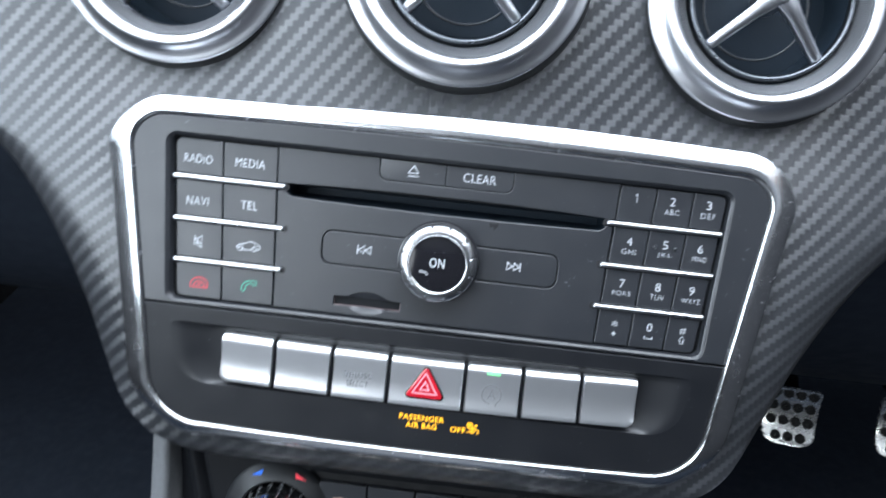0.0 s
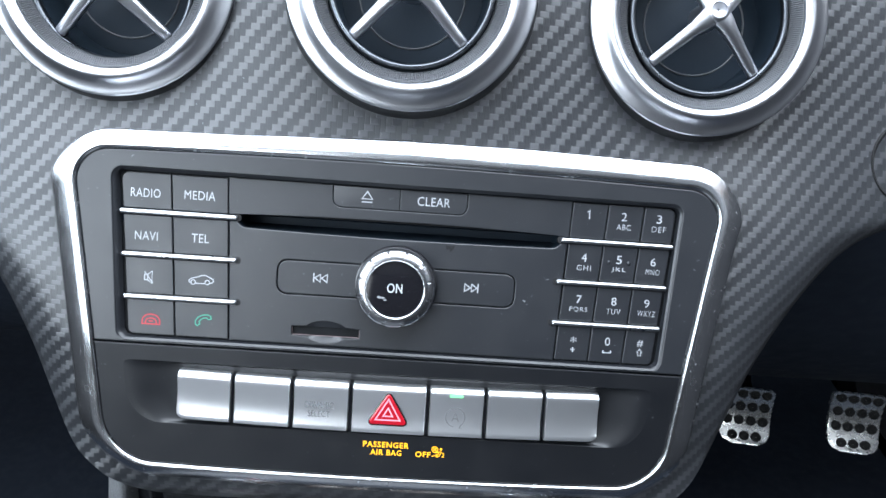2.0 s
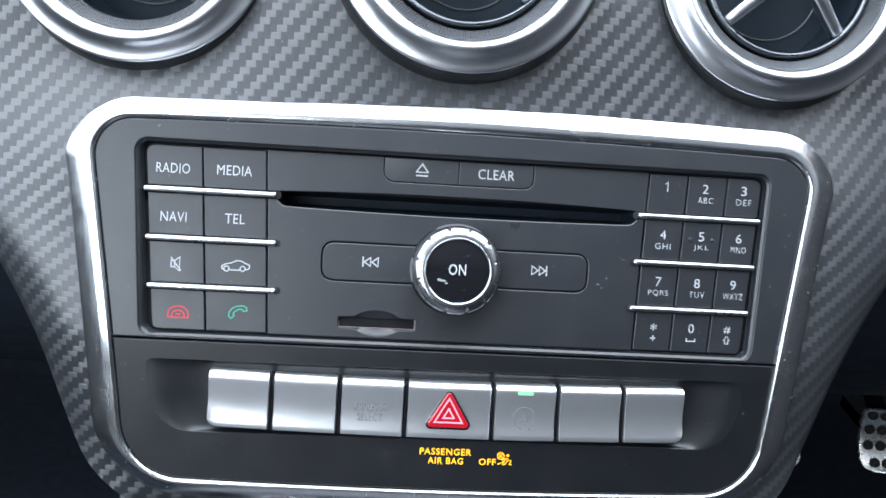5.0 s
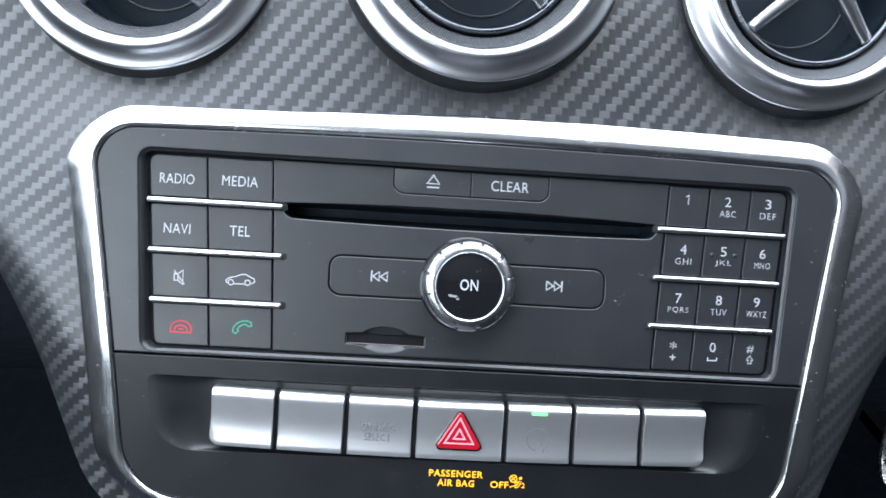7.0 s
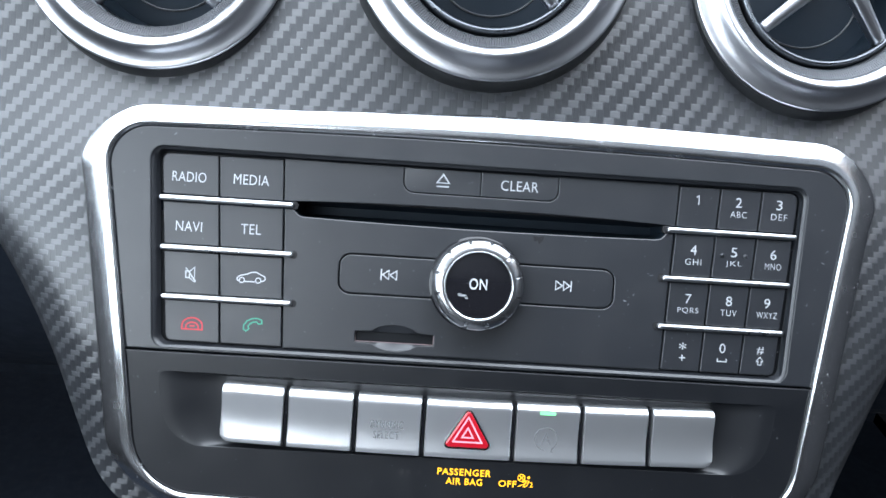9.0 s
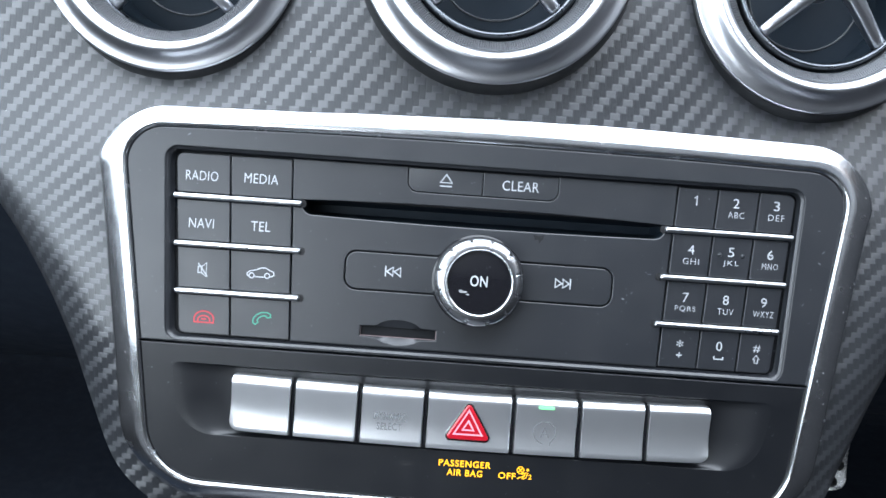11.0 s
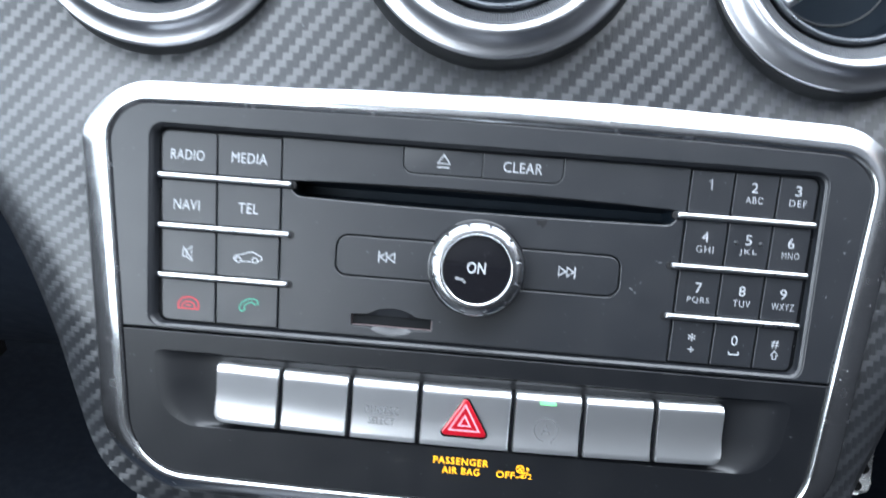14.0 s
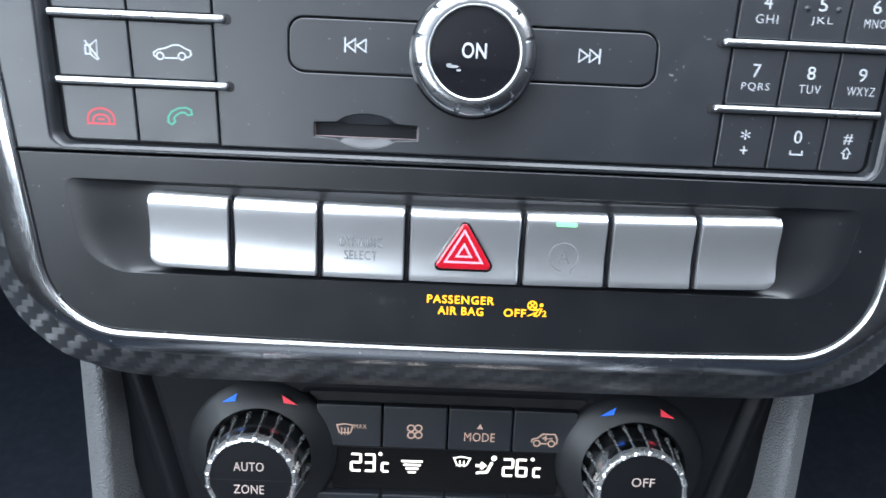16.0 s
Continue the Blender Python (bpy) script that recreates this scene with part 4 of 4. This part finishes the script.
def build_climate():
    ob = thing("climate_panel", (0, BACK, -140), "black climate control panel with two dials, keys and a lit display", "climate control")
    outline = round_poly([(-104.5, -98), (-81, -190), (81, -190), (104.5, -98)], 4, 4, 4)
    cut = rect(-48.0, 46.4, -170.5, -115.6, 1.0)
    body = part("panel", plate(outline, BACK, BACK + 20, 2.6, [cut]), SHADED_BLACK, ob, "matt black plate")
    part("back_wall", blot(grown(cut, 0.5), BACK + 2.0), PIT, body)
    edges = (-45.0, -22.6, -0.5, 21.5, 43.4)
    top = []
    for a, b in zip(edges, edges[1:]):
        top.append(part("key", plate(rect(a + 0.3, b - 0.3, -133.6, -118.6, 0.5), BACK - 1.2, BACK + 3, 0.5), CLIMATE_KEY, ob))
        part("key", plate(rect(a + 0.3, b - 0.3, -166.5, -151.2, 0.5), BACK - 1.2, BACK + 3, 0.5), CLIMATE_KEY, ob)
    y = BACK - 1.26
    x, z = -35.2, -127.4
    bm = stroke([[(x - 2.7, z + 1.5), (x, z + 2.0), (x + 2.7, z + 1.5), (x + 1.9, z - 1.2), (x - 1.9, z - 1.2), (x - 2.7, z + 1.5)], [(x - 1.1, z + 0.6), (x - 1.1, z - 2.0)], [(x, z + 0.6), (x, z - 2.0)], [(x + 1.1, z + 0.6), (x + 1.1, z - 2.0)]], 0.42, y)
    letters("MAX", x + 5.2, z + 1.2, 4.2, 1.5, y, 0.0, bm)
    part("icon", bm, BACKLIT, top[0], "warm backlit windscreen symbol")
    x, z = -11.6, -127.4
    bm = stroke([arc(x + dx, z + dz, 1.15, 0, 360, 12) for dx, dz in ((-1.3, 1.2), (1.2, 1.3), (-1.2, -1.3), (1.3, -1.2))], 0.48, y)
    part("icon", bm, BACKLIT, top[1], "warm backlit fan symbol")
    x, z = 10.4, -128.6
    bm = letters("MODE", x, z, 10.4, 3.2, y, 0.0)
    blot([(x - 1.1, z + 3.0), (x + 1.1, z + 3.0), (x, z + 4.9)], y, bm)
    part("writing", bm, BACKLIT, top[2], "warm backlit lettering")
    x, z = 32.6, -128.6
    bm = stroke([[(x - 4.4, z - 1.2), (x - 4.3, z), (x - 2.4, z + 0.5), (x - 0.8, z + 2.0), (x + 3.4, z + 2.0), (x + 4.2, z + 0.4), (x + 4.2, z - 1.3), (x + 3.6, z - 1.5)], [(x + 1.2, z - 1.5), (x - 1.4, z - 1.5)], arc(x - 2.6, z - 1.4, 1.1, 0, 360, 12), arc(x + 2.4, z - 1.4, 1.1, 0, 360, 12), [(x - 0.8, z + 0.4), (x + 0.4, z + 1.2), (x + 0.4, z - 0.3), (x - 0.8, z + 0.4), (x + 2.6, z + 0.4)]], 0.45, y)
    part("icon", bm, BACKLIT, top[3], "warm backlit car symbol")
    display = part("display", plate(rect(-39.5, 38.2, -150.2, -134.4, 0.8), BACK + 0.6, BACK + 3, 0.3), SCREEN, ob, "dark display window")
    y = BACK + 0.5

    def digit(bm, char, x, z, w=3.2, h=6.1):
        on = {"2": "abged", "3": "abgcd", "6": "afgedc", "c": "ged"}[char]
        a = {"a": ((0, h), (w, h)), "b": ((w, h), (w, h / 2)), "c": ((w, h / 2), (w, 0)), "d": ((0, 0), (w, 0)), "e": ((0, 0), (0, h / 2)), "f": ((0, h / 2), (0, h)), "g": ((0, h / 2), (w, h / 2))}
        for s in on:
            (p, q), (u, v) = a[s]
            stroke([[(x + p, z + q), (x + u, z + v)]], 0.9, y, bm)

    for x0, second in ((-33.0, "3"), (19.4, "6")):
        bm = bmesh.new()
        digit(bm, "2", x0, -143.4)
        digit(bm, second, x0 + 4.7, -143.4)
        disc(0.7, y, x0 + 9.9, -137.0, 10, 0.01, bm)
        digit(bm, "c", x0 + 10.6, -143.4, 2.2, 6.1)
        part("temperature_reading", bm, DIGIT, display, "white digits that glow")
    for k, w in enumerate((7.4, 6.0, 4.4, 2.8)):
        bm = stroke([[(-12.1 - w / 2, -139.3 - 1.35 * k), (-12.1 + w / 2, -139.3 - 1.35 * k)]], 0.85, y)
        part("fan_bar", bm, DIGIT, display, "white bar that glows")
    bm = bmesh.new()
    x, z = 5.0, -138.7
    stroke([[(x - 2.8, z + 1.2), (x, z + 1.8), (x + 2.8, z + 1.2), (x + 1.6, z - 1.4), (x - 1.6, z - 1.4), (x - 2.8, z + 1.2)], [(x - 0.7, z + 0.4), (x - 0.7, z - 2.0)], [(x + 0.7, z + 0.4), (x + 0.7, z - 2.0)]], 0.55, y, bm)
    part("windscreen_icon", bm, DIGIT, display, "white windscreen symbol that glows")
    bm = bmesh.new()
    x, z = 13.2, -140.0
    stroke([[(x - 3.2, z - 2.8), (x + 0.6, z - 2.3), (x + 2.2, z + 1.4)], [(x - 3.4, z), (x - 0.4, z)], [(x - 1.6, z + 1.2), (x - 0.3, z), (x - 1.6, z - 1.2)]], 1.0, y, bm)
    disc(1.0, y, x + 2.8, z + 2.9, 12, 0.01, bm)
    part("air_flow_icon", bm, DIGIT, display, "white air flow symbol that glows")
    # the two dials in their round bezels
    for cx, words in ((-63.2, (("AUTO", 1.9, 9.6), ("ZONE", -6.0, 9.6))), (62.5, (("OFF", 1.2, 7.4),))):
        cz = -138.5
        dial = part("dial", revolve([(25.6, BACK + 2), (25.4, BACK + 0.2), (25.0, BACK - 0.5), (23.6, BACK - 1.8), (21.6, BACK - 3.2), (19.4, BACK - 4.7), (17.6, BACK - 5.6), (16.6, BACK - 1.0)], cx, cz + 1.9, 96), BEZEL, ob, "dial in a round black bezel", smooth=60)

        def teeth(k, a, r, y):
            s = (a * 20 / (2 * math.pi) + 0.3) % 1.0
            ridge = max(0.0, 1 - (min(s, 1 - s) / 0.13) ** 2)
            return (r + (0.38 * ridge if k < 3 else 0.15 * ridge if k < 4 else 0), y - (0.25 * ridge if 1 < k < 5 else 0))

        part("fluted_ring", revolve([(16.9, BACK - 1), (16.6, BACK - 3), (15.8, BACK - 9), (15.2, BACK - 13.8), (14.9, BACK - 14.6)], cx, cz, 80), FLUTE, dial, "dark chrome ring", smooth=25)
        for k in range(20):
            a = 2 * math.pi * (k - 0.3) / 20
            d, t = Vector((math.cos(a), 0, math.sin(a))), Vector((-math.sin(a), 0, math.cos(a)))
            bm = bmesh.new()
            loft(bm, [[Vector((cx, y, cz)) + d * (rad + up * w) + t * (side * w) for side, up in ((-0.5, -0.3), (-0.35, 0.2), (0.0, 0.38), (0.35, 0.2), (0.5, -0.3))]
                      for y, rad, w in ((BACK - 2.0, 16.65, 1.5), (BACK - 3.0, 16.7, 1.9), (BACK - 4.6, 16.45, 1.8), (BACK - 6.2, 16.25, 1.0), (BACK - 9.0, 15.85, 0.85), (BACK - 14.3, 15.0, 1.0))], cap_first=True, cap_last=True)
            part("ridge", bm, BRIGHT, dial, "chrome ridge", smooth=50)

        part("toothed_rim", revolve([(15.0, BACK - 14.2), (14.9, BACK - 15.4), (14.6, BACK - 16.3), (14.1, BACK - 16.9), (13.5, BACK - 17.0), (13.1, BACK - 16.6), (13.0, BACK - 15)], cx, cz, 240, teeth), BRIGHT, dial, "toothed chrome rim", smooth=35)
        cap = part("dial_cap", disc(13.2, BACK - 16.2, cx, cz, 64, 0.5), SHADED_BLACK, dial, "black dial cap")
        bm = bmesh.new()
        for word, dz, w in words:
            letters(word, cx - (0.6 if len(words) > 1 else 0.0), cz + 2.7 + dz, w, 3.1, BACK - 16.8, 0.0, bm)
        part("dial_writing", bm, BACKLIT_PALE, dial, "warm backlit lettering")
        if len(words) > 1:
            part("dial_joint", stroke([[(cx - 12.8, cz - 0.1), (cx + 12.8, cz - 0.1)]], 0.35, BACK - 16.78), PIT, dial, "dark joint")
            part("indicator", plate(rect(cx - 1.7, cx + 1.7, cz - 8.2, cz - 6.9, 0.3), BACK - 16.9, BACK - 16, 0.1), RED_LED, dial, "red lamp that glows")
        for side, material, name in ((-1, PRINT_BLUE, "cold_mark"), (1, MARK_RED, "warm_mark")):
            ax, az = cx + side * 9.6, cz + 21.9
            bm = blot([(ax - side * 2.2, az + 1.9), (ax - side * 1.7, az - 0.9), (ax + side * 2.9, az - 1.5)][::side], BACK - 3.95)
            part(name, bm, material, dial, "blue mark" if side < 0 else "red mark")
    return ob


build_climate()


# ---- console sides and the dark space round the pedals ----
def bar(name, side, sections, material, label, category):
    """An upright rail of the console, lofted from rounded sections."""
    ob = thing(name, (side * 115, 50, -150), label, category, "console side rails")
    bm = bmesh.new()
    rings = []
    for z, x0, x1, front, back in sections:
        ring = round_poly([(x0, front + 13), (x0 + 3.6, front + 1.6), (x0 + 5.8, front), (x1 - 2, front + 4.5), (x1, front + 9), (x1, back), (x0, back)], [2, 3, 2.0, 3, 2, 2, 2], 5)
        rings.append([(side * x, y, z) for x, y in ring])
    n = len(rings[0])
    loft(bm, [[ring[i % n] for i in range(12, n + 1)] for ring in rings], closed=False)
    part("rail", bm, material, ob, smooth=60)
    bm = bmesh.new()
    loft(bm, [ring[:13] for ring in rings], closed=False)
    part("edge_strip", bm, material, ob, "bevelled edge strip", smooth=60)
    return ob


SECTIONS = [(-98, 113.4, 127.8, 44, 110), (-130, 112.2, 127.0, 44, 110), (-160, 111.5, 126.2, 44, 110), (-215, 109.8, 125.4, 44, 112)]
bar("console_rail", -1, SECTIONS, GREY_RAIL, "silver grained side rail of the centre console", "console rail")
bar("console_rail", 1, SECTIONS, GREY_RAIL, "silver grained side rail of the centre console", "console rail")


def build_console():
    ob = thing("centre_console", (0, 60, -160), "black centre console body behind the climate panel", "console")
    for side in (-1, 1):
        bm = bmesh.new()
        # a soft ridge runs between the climate panel and the rail
        line = [(16, 56), (11, 54.5), (7, 52.5), (4.2, 49.6), (2.6, 47.2), (1.2, 45.7), (0, 45.2), (-1.2, 45.5), (-2.6, 46.6), (-4.4, 48.4), (-9, 50)]
        rings = [[(side * (107.4 + 0.265 * (z + 108) + x), y, z) for x, y in line] for z in (-96, -150, -260)]
        loft(bm, rings, closed=False)
        part("side_panel", bm, SHADED_BLACK, ob, "matt black side panel with a soft ridge", smooth=75)
    bm = plate(rect(-122, 122, -480, -90, 6), 70, 300, 2)
    part("body", bm, SOFT, ob)
    bm = plate(rect(-96, 96, -260, -190, 6), 40, 80, 3)
    part("lower_panel", bm, SOFT, ob)
    return ob


build_console()


def build_lower_dash():
    ob = thing("lower_dashboard", (0, 120, 0), "black lower dashboard behind the fascia's edge", "dashboard", kind="structure")
    for side in (-1, 1):
        bm = bmesh.new()
        x0, x1 = side * 120, side * 640
        # lower edge is drawn down far enough to shade the pedals' tops
        prof = [(70, 190), (60, 60), (66, 44), (78, 26), (104, 6), (132, -12), (164, -36), (198, -58), (240, -78), (290, -96), (318, -105), (330, -108), (345, -106)]
        loft(bm, [[(x, y, z) for y, z in prof] for x in (x0, x1)], closed=False)
        part("knee_panel", bm, KNEE, ob, smooth=50)
    bm = bmesh.new()
    prof = [(22, 150), (30, 178), (60, 200), (150, 215), (420, 170)]
    loft(bm, [[(x, y, z) for y, z in prof] for x in (-640, 0, 640)], closed=False)
    part("dash_top", bm, SOFT, ob, smooth=60)
    return ob


build_lower_dash()


def build_pedal(x, y, z, wide, high):
    base = PANEL @ pose(x * 0.001, y * 0.001, z * 0.001, 4, 0, -14)
    ob = thing("pedal", (0, 0, 0), "steel sports pedal with black rubber studs", "pedal", "foot pedals", base=base)
    w, h = wide / 2, high / 2

    def hollow(pz):
        """The pad is slightly dished from top to bottom."""
        return -0.0112 * pz * pz

    rings = []
    for k in range(25):
        pz = h - high * k / 24
        corner = 11.0 if pz < 0 else 4.0
        near = max(0.0, corner - (h - abs(pz)))
        half = w * (1 - 0.04 * k / 24) - (corner - math.sqrt(max(0.0, corner * corner - near * near)))
        f = hollow(pz)
        rings.append([(-half, f + 1.2, pz), (-half + 0.4, f + 0.3, pz), (-half + 1.4, f, pz), (half - 1.4, f, pz), (half - 0.4, f + 0.3, pz), (half, f + 1.2, pz), (half, f + 5, pz), (-half, f + 5, pz)])
    bm = bmesh.new()
    loft(bm, rings, cap_first=True, cap_last=True)
    part("pad", bm, STEEL, ob, "brushed steel pad", smooth=35)
    for row, count in enumerate((4, 4, 4, 3)):
        for k in range(count):
            px = (k - (count - 1) / 2) * wide * 0.225
            pz = h - high * (0.10 + 0.257 * row)
            f = hollow(pz)
            part("stud", revolve([(4.6, f + 0.8), (4.6, f - 1.4), (3.9, f - 2.2), (2.2, f - 2.2), (1.8, f - 1.2), (0.3, f - 1.2)], px, pz, 20), RUBBER, ob, "black rubber stud")
    bm = bmesh.new()
    rings = []
    for dy, dz, rad in ((4, 0, 9), (40, 30, 9), (110, 110, 9), (220, 200, 9), (520, 330, 9)):
        rings.append([(rad * math.cos(2 * math.pi * i / 14), dy + 0.5 * rad * math.sin(2 * math.pi * i / 14), dz + 0.4 * rad * math.sin(2 * math.pi * i / 14)) for i in range(14)])
    loft(bm, rings, cap_first=True)
    part("arm", bm, GLOSS, ob, "black pedal arm", smooth=60)
    return ob


build_pedal(335.0, 400, -162.0, 48, 55)
build_pedal(443, 400, -162.5, 47.5, 59)


# ---- the car's shell, unseen: closes the place and shapes its light, with openings to the sky ----
def slab(name, corners, thick, material, label, category):
    """A flat wall from four corners in metres, with thickness to the outside."""
    ob = new(name)
    ob["origin_mm"] = [0, 0, 0]
    tagged(ob, label, category, kind="structure")
    a, b, c, d = (Vector(p) * 1000 for p in corners)
    n = (b - a).cross(d - a).normalized() * thick
    bm = bmesh.new()
    loft(bm, [[a, b, c, d], [p + n for p in (a, b, c, d)]], cap_first=True, cap_last=True)
    part("lining", bm, material, ob)
    return ob


slab("floor", [(-0.72, -1.5, 0), (-0.72, 0.9, 0), (0.72, 0.9, 0), (0.72, -1.5, 0)], 20, CARPET, "black carpeted car floor", "floor")
slab("wall_front", [(-0.72, 0.72, 0), (-0.72, 0.72, 0.85), (0.72, 0.72, 0.85), (0.72, 0.72, 0)], 20, CARPET, "black carpeted bulkhead", "wall")
slab("wall_rear", [(-0.72, -1.5, 0), (0.72, -1.5, 0), (0.72, -1.5, 1.25), (-0.72, -1.5, 1.25)], 20, LINING, "dark grey lining at the rear", "wall")
# height set so that less sky shows in the trim's left flank
slab("wall_passenger", [(-0.72, -1.5, 0), (-0.72, -1.5, 0.73), (-0.72, 0.9, 0.73), (-0.72, 0.9, 0)], 20, LINING, "unseen dark grey side wall, its height set to limit sky light", "wall")
# raised to cut off sky light and darken the driver's side
slab("wall_driver", [(0.74, -1.5, 0), (0.74, 0.9, 0), (0.74, 0.9, 1.10), (0.74, -1.5, 1.10)], 20, LINING, "unseen dark grey side wall, its height set to limit sky light", "wall")
# unseen roof, made light grey to brighten reflections in the upper panel
slab("ceiling", [(-0.72, -1.5, 1.25), (0.72, -1.5, 1.25), (0.72, -0.47, 1.25), (-0.72, -0.47, 1.25)], 20, ROOF_REFLECTOR, "unseen light grey roof slab, added to brighten reflections", "ceiling")
# unseen block added so the trim's lower flank reflects grey
slab("tunnel_reflector", [(-0.14, -1.2, 0.30), (0.08, -1.2, 0.30), (0.08, -0.06, 0.34), (-0.14, -0.06, 0.34)], -300, TUNNEL, "unseen grey slab, added for the trim's lower flank to reflect", "console")
# unseen slab in a seat's place, added only as something to reflect
slab("left_reflector", [(-0.62, -0.95, 0.36), (-0.15, -0.95, 0.36), (-0.15, -0.42, 0.40), (-0.62, -0.42, 0.40)], -120, GREY_SLAB, "unseen grey slab, added for the trim's lower left to reflect", "seat")
